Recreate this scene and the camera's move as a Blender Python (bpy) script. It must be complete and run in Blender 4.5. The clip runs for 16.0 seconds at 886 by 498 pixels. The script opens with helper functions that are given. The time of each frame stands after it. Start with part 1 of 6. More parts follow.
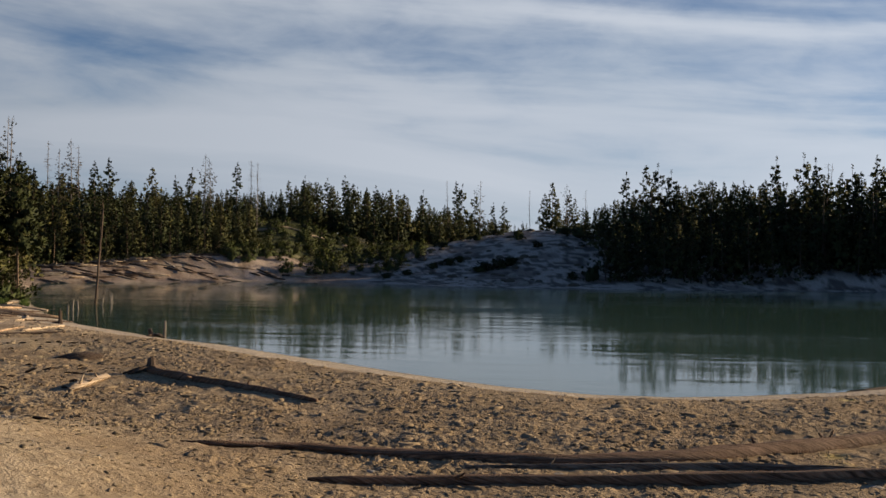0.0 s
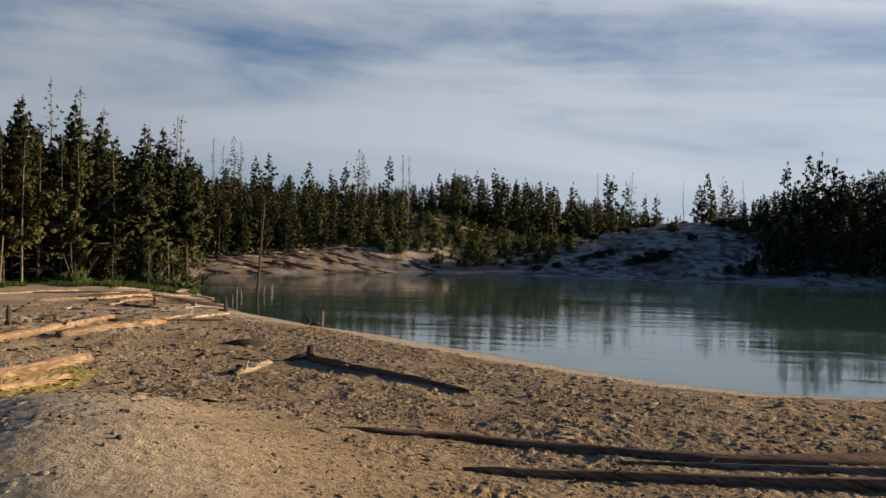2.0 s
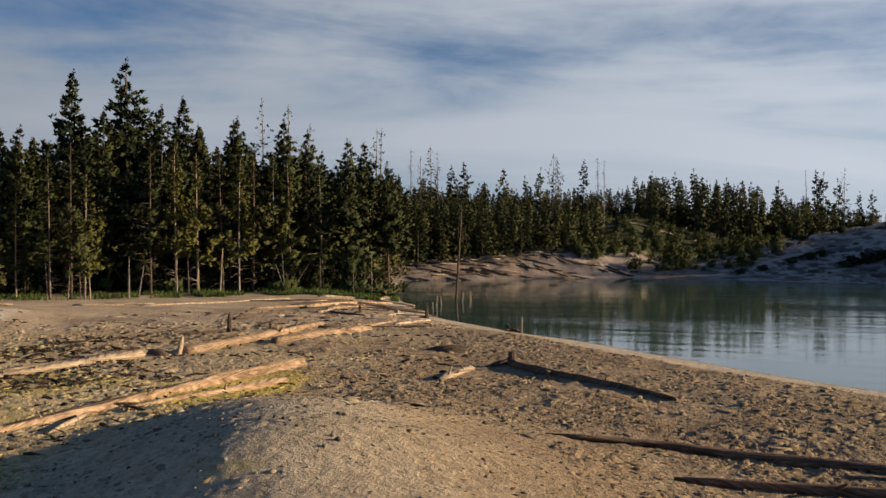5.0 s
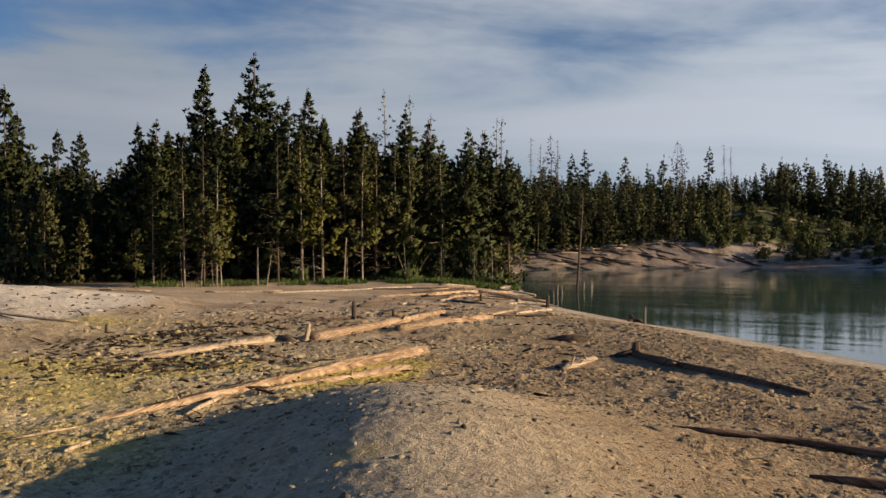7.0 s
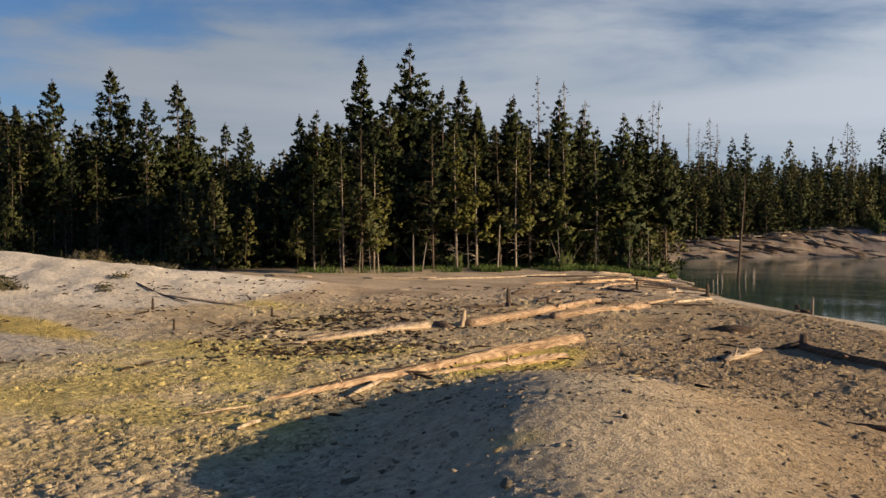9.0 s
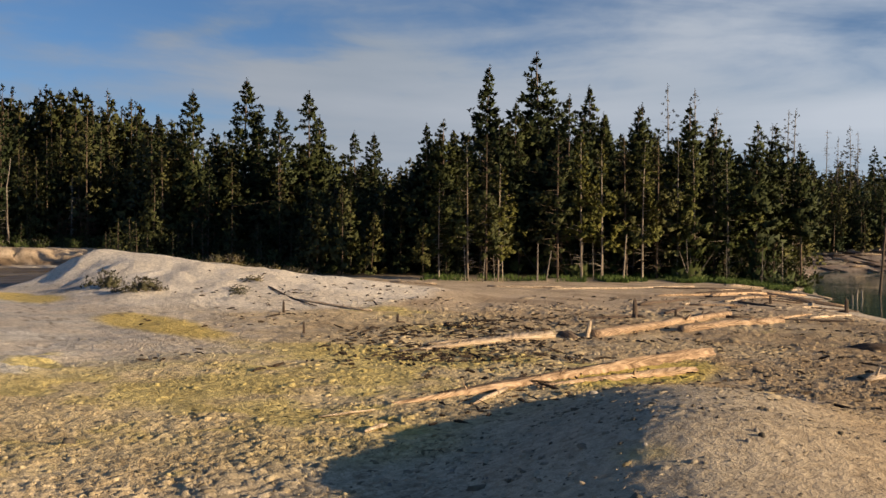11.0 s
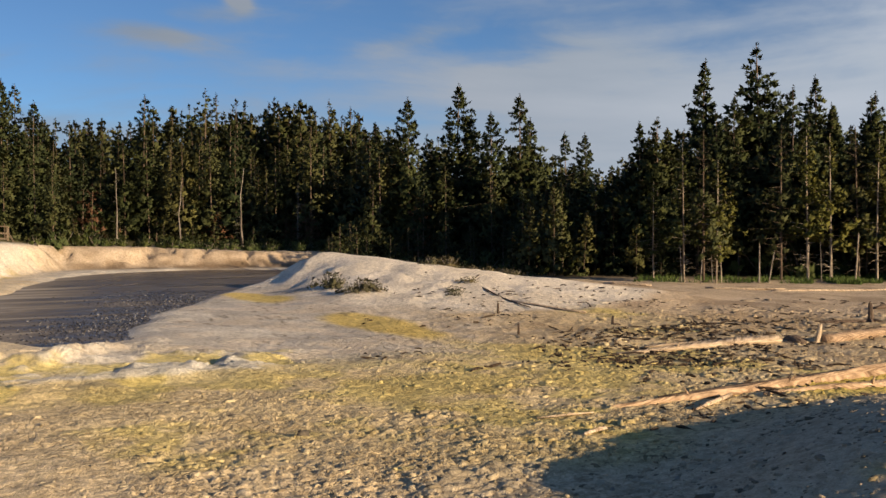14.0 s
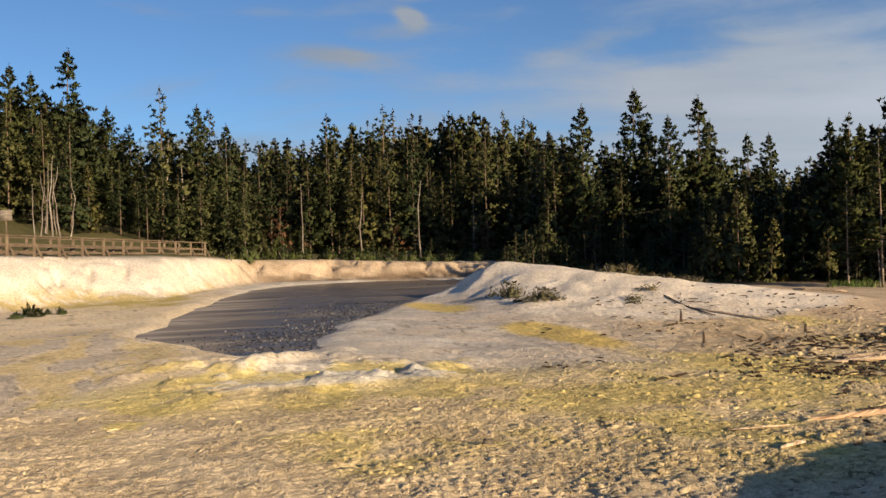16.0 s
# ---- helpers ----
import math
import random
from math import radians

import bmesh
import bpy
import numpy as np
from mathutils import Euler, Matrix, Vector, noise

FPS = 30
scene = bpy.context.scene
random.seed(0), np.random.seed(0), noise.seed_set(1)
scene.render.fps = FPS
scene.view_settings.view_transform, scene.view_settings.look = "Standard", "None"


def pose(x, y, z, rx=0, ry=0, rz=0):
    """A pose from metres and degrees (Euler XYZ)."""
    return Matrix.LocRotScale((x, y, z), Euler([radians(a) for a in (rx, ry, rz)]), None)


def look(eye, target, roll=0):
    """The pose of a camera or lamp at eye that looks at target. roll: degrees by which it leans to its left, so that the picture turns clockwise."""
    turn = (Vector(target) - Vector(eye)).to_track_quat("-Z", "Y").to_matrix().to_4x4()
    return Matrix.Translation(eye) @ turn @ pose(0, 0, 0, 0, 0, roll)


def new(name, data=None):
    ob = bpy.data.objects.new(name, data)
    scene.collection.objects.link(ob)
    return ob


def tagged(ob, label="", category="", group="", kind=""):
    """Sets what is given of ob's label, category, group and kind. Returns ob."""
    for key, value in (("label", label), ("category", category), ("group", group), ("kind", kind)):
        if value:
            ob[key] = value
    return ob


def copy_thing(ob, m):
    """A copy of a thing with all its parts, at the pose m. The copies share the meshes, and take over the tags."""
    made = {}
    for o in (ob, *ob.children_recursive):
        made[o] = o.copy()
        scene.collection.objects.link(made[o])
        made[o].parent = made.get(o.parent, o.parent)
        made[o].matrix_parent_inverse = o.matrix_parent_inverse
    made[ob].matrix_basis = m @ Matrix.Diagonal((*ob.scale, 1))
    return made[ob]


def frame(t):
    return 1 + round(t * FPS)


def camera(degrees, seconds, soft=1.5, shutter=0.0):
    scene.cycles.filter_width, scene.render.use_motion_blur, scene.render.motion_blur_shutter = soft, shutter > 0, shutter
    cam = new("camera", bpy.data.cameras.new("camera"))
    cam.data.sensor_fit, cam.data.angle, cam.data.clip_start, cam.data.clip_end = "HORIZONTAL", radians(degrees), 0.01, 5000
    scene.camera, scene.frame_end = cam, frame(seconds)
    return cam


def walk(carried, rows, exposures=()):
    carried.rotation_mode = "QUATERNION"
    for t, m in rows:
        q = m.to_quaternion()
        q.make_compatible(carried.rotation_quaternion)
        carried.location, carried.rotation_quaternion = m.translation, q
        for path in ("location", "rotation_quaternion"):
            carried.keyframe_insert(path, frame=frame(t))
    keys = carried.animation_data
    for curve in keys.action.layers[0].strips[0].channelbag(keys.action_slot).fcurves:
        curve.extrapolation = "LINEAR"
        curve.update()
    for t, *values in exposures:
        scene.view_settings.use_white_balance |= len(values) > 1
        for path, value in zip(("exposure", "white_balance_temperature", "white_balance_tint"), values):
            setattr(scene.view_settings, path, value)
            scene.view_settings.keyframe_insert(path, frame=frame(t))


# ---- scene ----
cam = camera(49.65, 16.0)
EYE, ARM = 2.6, 0.43
# seconds, yaw, pitch, lean of the camera, which turns at arm's length round the one who holds it
TURNS = [
    (0, 4.60, 0.11, 0.66),
    (0.5, 6.82, -0.15, 0.42),
    (1, 9.10, -0.31, 0.61),
    (1.5, 11.12, -0.34, 0.67),
    (2, 13.48, -0.47, 0.83),
    (2.5, 15.60, -0.46, 0.62),
    (3, 17.69, -0.28, 0.67),
    (3.5, 19.92, -0.21, 0.36),
    (4, 21.73, -0.24, -0.07),
    (6.5, 30.31, -0.46, -0.21),
    (7, 32.22, -0.78, -0.31),
    (7.5, 34.40, -0.84, -0.02),
    (8, 36.74, -0.92, -0.16),
    (8.5, 39.17, -1.12, -0.35),
    (9, 41.31, -1.48, -0.40),
    (11.5, 50.71, -0.93, 0.43),
    (12, 52.86, -1.06, 0.31),
    (12.5, 54.70, -1.01, 0.02),
    (13, 56.71, -0.84, -0.04),
    (13.5, 58.83, -0.83, -0.08),
    (14, 61.18, -0.90, -0.25),
    (14.5, 63.75, -0.68, -0.71),
    (15, 66.55, -0.27, -1.10),
    (15.5, 69.23, -0.42, -1.19),
    (16, 71.60, -0.21, -1.41),
]


def held(yaw, pitch, lean):
    a, b = radians(yaw), radians(pitch)
    eye = Vector((-ARM * math.sin(a), ARM * math.cos(a), EYE))
    ahead = Vector((-math.sin(a) * math.cos(b), math.cos(a) * math.cos(b), math.sin(b)))
    return look(eye, eye + ahead, lean)


walk(cam, [(t, held(yaw, pitch, lean)) for t, yaw, pitch, lean in TURNS],
     exposures=[(0.0, 0.33), (4.0, 0.39), (7.0, 0.45), (9.0, 0.52), (12.5, 0.65), (14.5, 0.72), (16.0, 0.84)])

# ---- light: low evening sun over the lake's bare side, thin streaky cloud ----
SUN_AZ, SUN_EL = -68.0, 13.5


def sky_world():
    world = bpy.data.worlds.new("world")
    scene.world = world
    world.use_nodes = True
    nt = world.node_tree
    nt.nodes.clear()
    N, K = nt.nodes.new, nt.links.new
    sky = N("ShaderNodeTexSky")
    sky.sky_type, sky.sun_disc = "NISHITA", False
    sky.sun_elevation, sky.sun_rotation = radians(SUN_EL), radians(-SUN_AZ)
    sky.altitude, sky.air_density, sky.dust_density, sky.ozone_density = 2300, 1.0, 0.25, 2.5
    co = N("ShaderNodeTexCoord")
    sep = N("ShaderNodeSeparateXYZ")
    K(co.outputs["Generated"], sep.inputs[0])

    def m(op, a, b=None, c=None, clamp=False):
        n = N("ShaderNodeMath")
        n.operation, n.use_clamp = op, clamp
        for i, v in enumerate((a, b, c)):
            if v is None:
                continue
            if isinstance(v, (int, float)):
                n.inputs[i].default_value = v
            else:
                K(v, n.inputs[i])
        return n.outputs[0]

    # thin sheets of cloud seen from far below lie in level streaks
    rise = m("ADD", sep.outputs[2], m("ADD", m("MULTIPLY", sep.outputs[0], 0.06), m("MULTIPLY", sep.outputs[1], -0.02)))
    vec = N("ShaderNodeCombineXYZ")
    K(m("MULTIPLY", sep.outputs[0], 1.5), vec.inputs[0])
    K(m("MULTIPLY", sep.outputs[1], 1.5), vec.inputs[1])
    K(m("MULTIPLY", rise, 10.5), vec.inputs[2])
    streak = N("ShaderNodeTexNoise")
    streak.inputs["Scale"].default_value, streak.inputs["Detail"].default_value = 1.25, 8.0
    streak.inputs["Roughness"].default_value, streak.inputs["Distortion"].default_value = 0.50, 0.45
    K(vec.outputs[0], streak.inputs["Vector"])
    vec2 = N("ShaderNodeCombineXYZ")
    K(m("MULTIPLY", sep.outputs[0], 2.6), vec2.inputs[0])
    K(m("ADD", m("MULTIPLY", sep.outputs[1], 2.6), 4.3), vec2.inputs[1])
    K(m("MULTIPLY", rise, 6.0), vec2.inputs[2])
    patch = N("ShaderNodeTexNoise")
    patch.inputs["Scale"].default_value, patch.inputs["Detail"].default_value = 1.0, 6.0
    patch.inputs["Roughness"].default_value, patch.inputs["Distortion"].default_value = 0.55, 0.3
    K(vec2.outputs[0], patch.inputs["Vector"])
    # the sheet of cloud thins out away from the sun's side
    b = radians(10)
    side = m("ADD", m("MULTIPLY", sep.outputs[0], math.sin(b)), m("MULTIPLY", sep.outputs[1], math.cos(b)))
    cover = m("ADD", m("ADD", m("MULTIPLY", side, 0.20), 0.02), m("MULTIPLY", sep.outputs[2], -0.90))
    dens = m("ADD", m("ADD", m("MULTIPLY", streak.outputs[0], 0.95), m("MULTIPLY", patch.outputs[0], 0.62)), m("ADD", cover, -0.02))
    fray = N("ShaderNodeTexNoise")
    fray.inputs["Scale"].default_value, fray.inputs["Detail"].default_value = 9.0, 6.0
    fray.inputs["Roughness"].default_value, fray.inputs["Distortion"].default_value = 0.6, 0.6
    vec3 = N("ShaderNodeCombineXYZ")
    K(sep.outputs[0], vec3.inputs[0])
    K(sep.outputs[1], vec3.inputs[1])
    K(m("MULTIPLY", rise, 3.0), vec3.inputs[2])
    K(vec3.outputs[0], fray.inputs["Vector"])
    dens = m("ADD", dens, m("MULTIPLY", m("SUBTRACT", fray.outputs[0], 0.5), 0.22))
    # single wisps and one small puff: bearing, height, half width, half height, thickness, slant
    for az, el, wide, tall, thick, slant in ((77.0, 11.2, 3.4, 0.7, 0.34, -0.10), (74.0, 12.6, 3.4, 0.5, 0.20, 0.05), (73.2, 13.4, 0.75, 0.5, 0.55, -0.3), (71.5, 14.9, 5.0, 0.5, 0.25, 0.15),
                                             (53.0, 9.5, 6.5, 1.8, 0.26, -0.10), (62.5, 11.5, 3.2, 0.7, 0.20, 0.20), (88.0, 13.6, 2.4, 0.4, 0.14, -0.15), (45.0, 6.0, 9.0, 1.5, 0.2, 0.0)):
        a, e = radians(az), radians(el)
        u = m("ADD", m("MULTIPLY", sep.outputs[0], math.cos(a)), m("MULTIPLY", sep.outputs[1], math.sin(a)))
        v = m("SUBTRACT", m("SUBTRACT", sep.outputs[2], math.sin(e)), m("MULTIPLY", u, slant))
        ahead = m("GREATER_THAN", m("SUBTRACT", m("MULTIPLY", sep.outputs[1], math.cos(a)), m("MULTIPLY", sep.outputs[0], math.sin(a))), 0.0)
        r2 = m("ADD", m("POWER", m("DIVIDE", u, radians(wide)), 2.0), m("POWER", m("DIVIDE", v, radians(tall)), 2.0))
        shape = m("MULTIPLY", m("EXPONENT", m("MULTIPLY", r2, -1.0)), m("MULTIPLY", ahead, thick))
        dens = m("ADD", dens, m("MULTIPLY", shape, m("MULTIPLY_ADD", fray.outputs[0], 1.6, 0.2)))
    veil = N("ShaderNodeMapRange")
    veil.interpolation_type = "SMOOTHSTEP"
    veil.inputs[1].default_value, veil.inputs[2].default_value = 0.56, 0.92
    veil.inputs[3].default_value, veil.inputs[4].default_value = 0.04, 0.94
    K(dens, veil.inputs[0])
    # thick parts are greyer below
    tone = N("ShaderNodeMapRange")
    tone.inputs[1].default_value, tone.inputs[2].default_value = 0.35, 0.65
    tone.inputs[3].default_value, tone.inputs[4].default_value = 0.0, 1.0
    K(streak.outputs[0], tone.inputs[0])
    white = N("ShaderNodeMix")
    white.data_type = "RGBA"
    white.inputs[6].default_value = (5.5, 6.4, 7.6, 1)
    white.inputs[7].default_value = (7.6, 8.2, 9.2, 1)
    K(tone.outputs[0], white.inputs[0])
    mix = N("ShaderNodeMix")
    mix.data_type = "RGBA"
    K(veil.outputs[0], mix.inputs[0])
    dim = N("ShaderNodeMix")
    dim.data_type, dim.blend_type = "RGBA", "MULTIPLY"
    dim.inputs[0].default_value = 1.0
    dim.inputs[7].default_value = (0.67, 0.84, 1.0, 1)
    K(sky.outputs[0], dim.inputs[6])
    K(dim.outputs[2], mix.inputs[6])
    e = radians(SUN_AZ)
    glow = m("ADD", m("MULTIPLY", m("SUBTRACT", m("MULTIPLY", sep.outputs[1], math.cos(e)), m("MULTIPLY", sep.outputs[0], math.sin(e))), 0.42), 0.765)
    lit = N("ShaderNodeVectorMath")
    lit.operation = "SCALE"
    K(white.outputs[2], lit.inputs[0])
    K(glow, lit.inputs["Scale"])
    K(lit.outputs[0], mix.inputs[7])
    bg = N("ShaderNodeBackground")
    bg.inputs[1].default_value = 0.064
    K(mix.outputs[2], bg.inputs[0])
    out = N("ShaderNodeOutputWorld")
    K(bg.outputs[0], out.inputs[0])


sky_world()
sun_data = bpy.data.lights.new("sun", "SUN")
sun_data.energy, sun_data.angle, sun_data.color = 5.0, radians(0.6), (1.0, 0.76, 0.49)
sun = new("sun", sun_data)
_sa, _se = radians(SUN_AZ), radians(SUN_EL)
SUN_WAY = Vector((-math.sin(_sa) * math.cos(_se), math.cos(_sa) * math.cos(_se), math.sin(_se)))
sun.matrix_world = look(SUN_WAY * 200, (0, 0, 0))


# ---- materials ----
def material(name, base, rough=0.9, spec=0.3):
    mat = bpy.data.materials.new(name)
    mat.use_nodes = True
    nt = mat.node_tree
    p = nt.nodes["Principled BSDF"]
    p.inputs["Base Color"].default_value = (*base, 1)
    p.inputs["Roughness"].default_value = rough
    p.inputs["Specular IOR Level"].default_value = spec
    return mat, nt, p


def noise_node(nt, scale, detail=4.0, rough=0.55, vector=None, distortion=0.0):
    n = nt.nodes.new("ShaderNodeTexNoise")
    n.inputs["Scale"].default_value, n.inputs["Detail"].default_value = scale, detail
    n.inputs["Roughness"].default_value, n.inputs["Distortion"].default_value = rough, distortion
    if vector:
        nt.links.new(vector, n.inputs["Vector"])
    return n.outputs[0]


def ramp(nt, value, *stops):
    r = nt.nodes.new("ShaderNodeValToRGB")
    e = r.color_ramp.elements
    while len(e) < len(stops):
        e.new(0.5)
    for el, (at, c) in zip(e, stops):
        el.position, el.color = at, (*c, 1) if len(c) == 3 else c
    nt.links.new(value, r.inputs[0])
    return r.outputs[0]


def mixed(nt, a, b, fac, blend="MIX"):
    n = nt.nodes.new("ShaderNodeMix")
    n.data_type, n.blend_type = "RGBA", blend
    for slot, v in ((0, fac), (6, a), (7, b)):
        if isinstance(v, (int, float)):
            n.inputs[slot].default_value = v
        elif isinstance(v, tuple):
            n.inputs[slot].default_value = (*v, 1)
        else:
            nt.links.new(v, n.inputs[slot])
    return n.outputs[2]


def bump(nt, height, strength, distance, p, normal=None):
    n = nt.nodes.new("ShaderNodeBump")
    n.inputs["Strength"].default_value, n.inputs["Distance"].default_value = strength, distance
    nt.links.new(height, n.inputs["Height"])
    if normal:
        nt.links.new(normal, n.inputs["Normal"])
    nt.links.new(n.outputs[0], p.inputs["Normal"])
    return n.outputs[0]


def place_of(nt):
    return nt.nodes.new("ShaderNodeNewGeometry").outputs["Position"]


def ground_material():
    mat, nt, p = material("earth", (0.3, 0.24, 0.17), 0.95, 0.15)
    pos = place_of(nt)
    col = nt.nodes.new("ShaderNodeAttribute")
    col.attribute_name = "pigment"
    fine = noise_node(nt, 9.0, 6.0, 0.65, pos)
    grit = noise_node(nt, 42.0, 3.0, 0.7, pos)
    broad = noise_node(nt, 0.55, 5.0, 0.6, pos)
    c = mixed(nt, col.outputs["Color"], ramp(nt, fine, (0.30, (0.55, 0.52, 0.48)), (0.55, (1.04, 1.04, 1.04)), (0.75, (1.28, 1.26, 1.20))), 0.85, "MULTIPLY")
    c = mixed(nt, c, ramp(nt, broad, (0.3, (0.82, 0.78, 0.73)), (0.7, (1.14, 1.12, 1.10))), 0.8, "MULTIPLY")
    c = mixed(nt, c, ramp(nt, grit, (0.35, (0.70, 0.67, 0.63)), (0.6, (1.10, 1.10, 1.10))), 0.6, "MULTIPLY")
    warp = nt.nodes.new("ShaderNodeVectorMath")
    warp.operation = "MULTIPLY_ADD"
    warp.inputs[1].default_value = (0.35, 0.35, 0.0)
    stir = nt.nodes.new("ShaderNodeTexNoise")
    stir.inputs["Scale"].default_value, stir.inputs["Detail"].default_value = 3.5, 3.0
    nt.links.new(pos, stir.inputs["Vector"])
    nt.links.new(stir.outputs[1], warp.inputs[0])
    nt.links.new(pos, warp.inputs[2])
    cell = nt.nodes.new("ShaderNodeTexVoronoi")
    cell.feature = "DISTANCE_TO_EDGE"
    cell.inputs["Scale"].default_value = 8.5
    nt.links.new(warp.outputs[0], cell.inputs["Vector"])
    # cell edges are darkened in the colour, as shade in gaps between plates
    gap = ramp(nt, cell.outputs[0], (0.0, (0.72, 0.69, 0.65)), (0.10, (0.92, 0.91, 0.89)), (0.2, (1.0, 1.0, 1.0)), (0.4, (1.08, 1.07, 1.05)))
    worn = nt.nodes.new("ShaderNodeMath")
    worn.operation = "MULTIPLY"
    nt.links.new(col.outputs["Alpha"], worn.inputs[0])
    nt.links.new(ramp(nt, noise_node(nt, 0.9, 4.0, 0.6, pos), (0.38, (0.15, 0.15, 0.15)), (0.58, (1, 1, 1))), worn.inputs[1])
    c = mixed(nt, c, gap, worn.outputs[0], "MULTIPLY")
    nt.links.new(c, p.inputs["Base Color"])
    sunk = nt.nodes.new("ShaderNodeMath")
    sunk.operation = "MULTIPLY"
    nt.links.new(gap, sunk.inputs[0])
    nt.links.new(worn.outputs[0], sunk.inputs[1])
    deep = nt.nodes.new("ShaderNodeMath")
    nt.links.new(fine, deep.inputs[0])
    nt.links.new(sunk.outputs[0], deep.inputs[1])
    fine = deep.outputs[0]
    both = nt.nodes.new("ShaderNodeMath")
    both.operation = "MULTIPLY_ADD"
    both.inputs[1].default_value = 0.35
    nt.links.new(grit, both.inputs[0])
    nt.links.new(fine, both.inputs[2])
    bump(nt, both.outputs[0], 0.75, 0.06, p)
    return mat


def clod_material():
    mat, nt, p = material("crust", (0.24, 0.19, 0.13), 0.95, 0.15)
    geo = nt.nodes.new("ShaderNodeNewGeometry")
    col = nt.nodes.new("ShaderNodeAttribute")
    col.attribute_name = "pigment"
    own = ramp(nt, geo.outputs["Random Per Island"], (0.0, (0.62, 0.60, 0.57)), (0.5, (0.93, 0.92, 0.90)), (1.0, (1.06, 1.05, 1.01)))
    c = mixed(nt, col.outputs["Color"], own, 0.9, "MULTIPLY")
    fine = noise_node(nt, 25.0, 4.0, 0.6, geo.outputs["Position"])
    c = mixed(nt, c, ramp(nt, fine, (0.3, (0.7, 0.68, 0.65)), (0.7, (1.1, 1.1, 1.1))), 0.7, "MULTIPLY")
    nt.links.new(c, p.inputs["Base Color"])
    bump(nt, fine, 0.6, 0.03, p)
    return mat


def water_material():
    mat, nt, p = material("lake_water", (0.115, 0.165, 0.145), 0.05, 0.5)
    p.inputs["IOR"].default_value = 1.33
    pos = place_of(nt)
    mp = nt.nodes.new("ShaderNodeMapping")
    mp.inputs["Scale"].default_value = (0.38, 2.0, 1.0)
    mp.inputs["Rotation"].default_value = (0, 0, radians(-8))
    nt.links.new(pos, mp.inputs[0])
    small = noise_node(nt, 4.2, 4.0, 0.55, mp.outputs[0])
    calm = noise_node(nt, 0.09, 3.0, 0.5, mp.outputs[0])
    tint = ramp(nt, noise_node(nt, 0.05, 4.0, 0.5, pos), (0.3, (0.046, 0.094, 0.078)), (0.7, (0.076, 0.138, 0.116)))
    nt.links.new(tint, p.inputs["Base Color"])
    swell = nt.nodes.new("ShaderNodeMapping")
    swell.inputs["Scale"].default_value = (0.75, 1.6, 1.0)
    swell.inputs["Rotation"].default_value = (0, 0, radians(-14))
    nt.links.new(pos, swell.inputs[0])
    both = nt.nodes.new("ShaderNodeMath")
    both.operation = "MULTIPLY_ADD"
    both.inputs[1].default_value = 0.20
    nt.links.new(small, both.inputs[0])
    nt.links.new(noise_node(nt, 1.0, 3.0, 0.5, swell.outputs[0], 0.4), both.inputs[2])
    mul = nt.nodes.new("ShaderNodeMath")
    mul.operation = "MULTIPLY"
    nt.links.new(both.outputs[0], mul.inputs[0])
    nt.links.new(ramp(nt, calm, (0.42, (0.10, 0.10, 0.10)), (0.64, (1, 1, 1))), mul.inputs[1])
    bump(nt, mul.outputs[0], 1.0, 0.017, p)
    return mat


def mud_material():
    mat, nt, p = material("wet_mud", (0.09, 0.085, 0.08), 0.12, 0.5)
    pos = place_of(nt)
    mp = nt.nodes.new("ShaderNodeMapping")
    mp.inputs["Rotation"].default_value = (0, 0, radians(70))
    mp.inputs["Scale"].default_value = (1.5, 0.3, 1.0)
    nt.links.new(pos, mp.inputs[0])
    sep = nt.nodes.new("ShaderNodeSeparateXYZ")
    nt.links.new(pos, sep.inputs[0])
    fade = nt.nodes.new("ShaderNodeMapRange")
    fade.inputs[1].default_value, fade.inputs[2].default_value = 3.4, 0.2
    fade.inputs[3].default_value, fade.inputs[4].default_value = 0.0, 0.22
    tilt = nt.nodes.new("ShaderNodeMath")
    tilt.operation = "MULTIPLY_ADD"
    tilt.inputs[1].default_value = 0.22
    nt.links.new(sep.outputs[0], tilt.inputs[0])
    nt.links.new(sep.outputs[1], tilt.inputs[2])
    lift = nt.nodes.new("ShaderNodeMath")
    lift.inputs[1].default_value = 5.7
    nt.links.new(tilt.outputs[0], lift.inputs[0])
    nt.links.new(lift.outputs[0], fade.inputs[0])
    add = nt.nodes.new("ShaderNodeMath")
    nt.links.new(noise_node(nt, 0.42, 6.0, 0.62, mp.outputs[0], 1.2), add.inputs[0])
    nt.links.new(fade.outputs[0], add.inputs[1])
    n = add.outputs[0]
    nt.links.new(ramp(nt, n, (0.36, (0.058, 0.046, 0.033)), (0.54, (0.115, 0.094, 0.068)), (0.68, (0.24, 0.20, 0.15)), (0.82, (0.44, 0.38, 0.29))), p.inputs["Base Color"])
    nt.links.new(ramp(nt, n, (0.40, (0.26, 0.26, 0.26)), (0.66, (0.75, 0.75, 0.75))), p.inputs["Roughness"])
    bump(nt, noise_node(nt, 3.4, 5.0, 0.7, pos), 0.10, 0.05, p)
    return mat


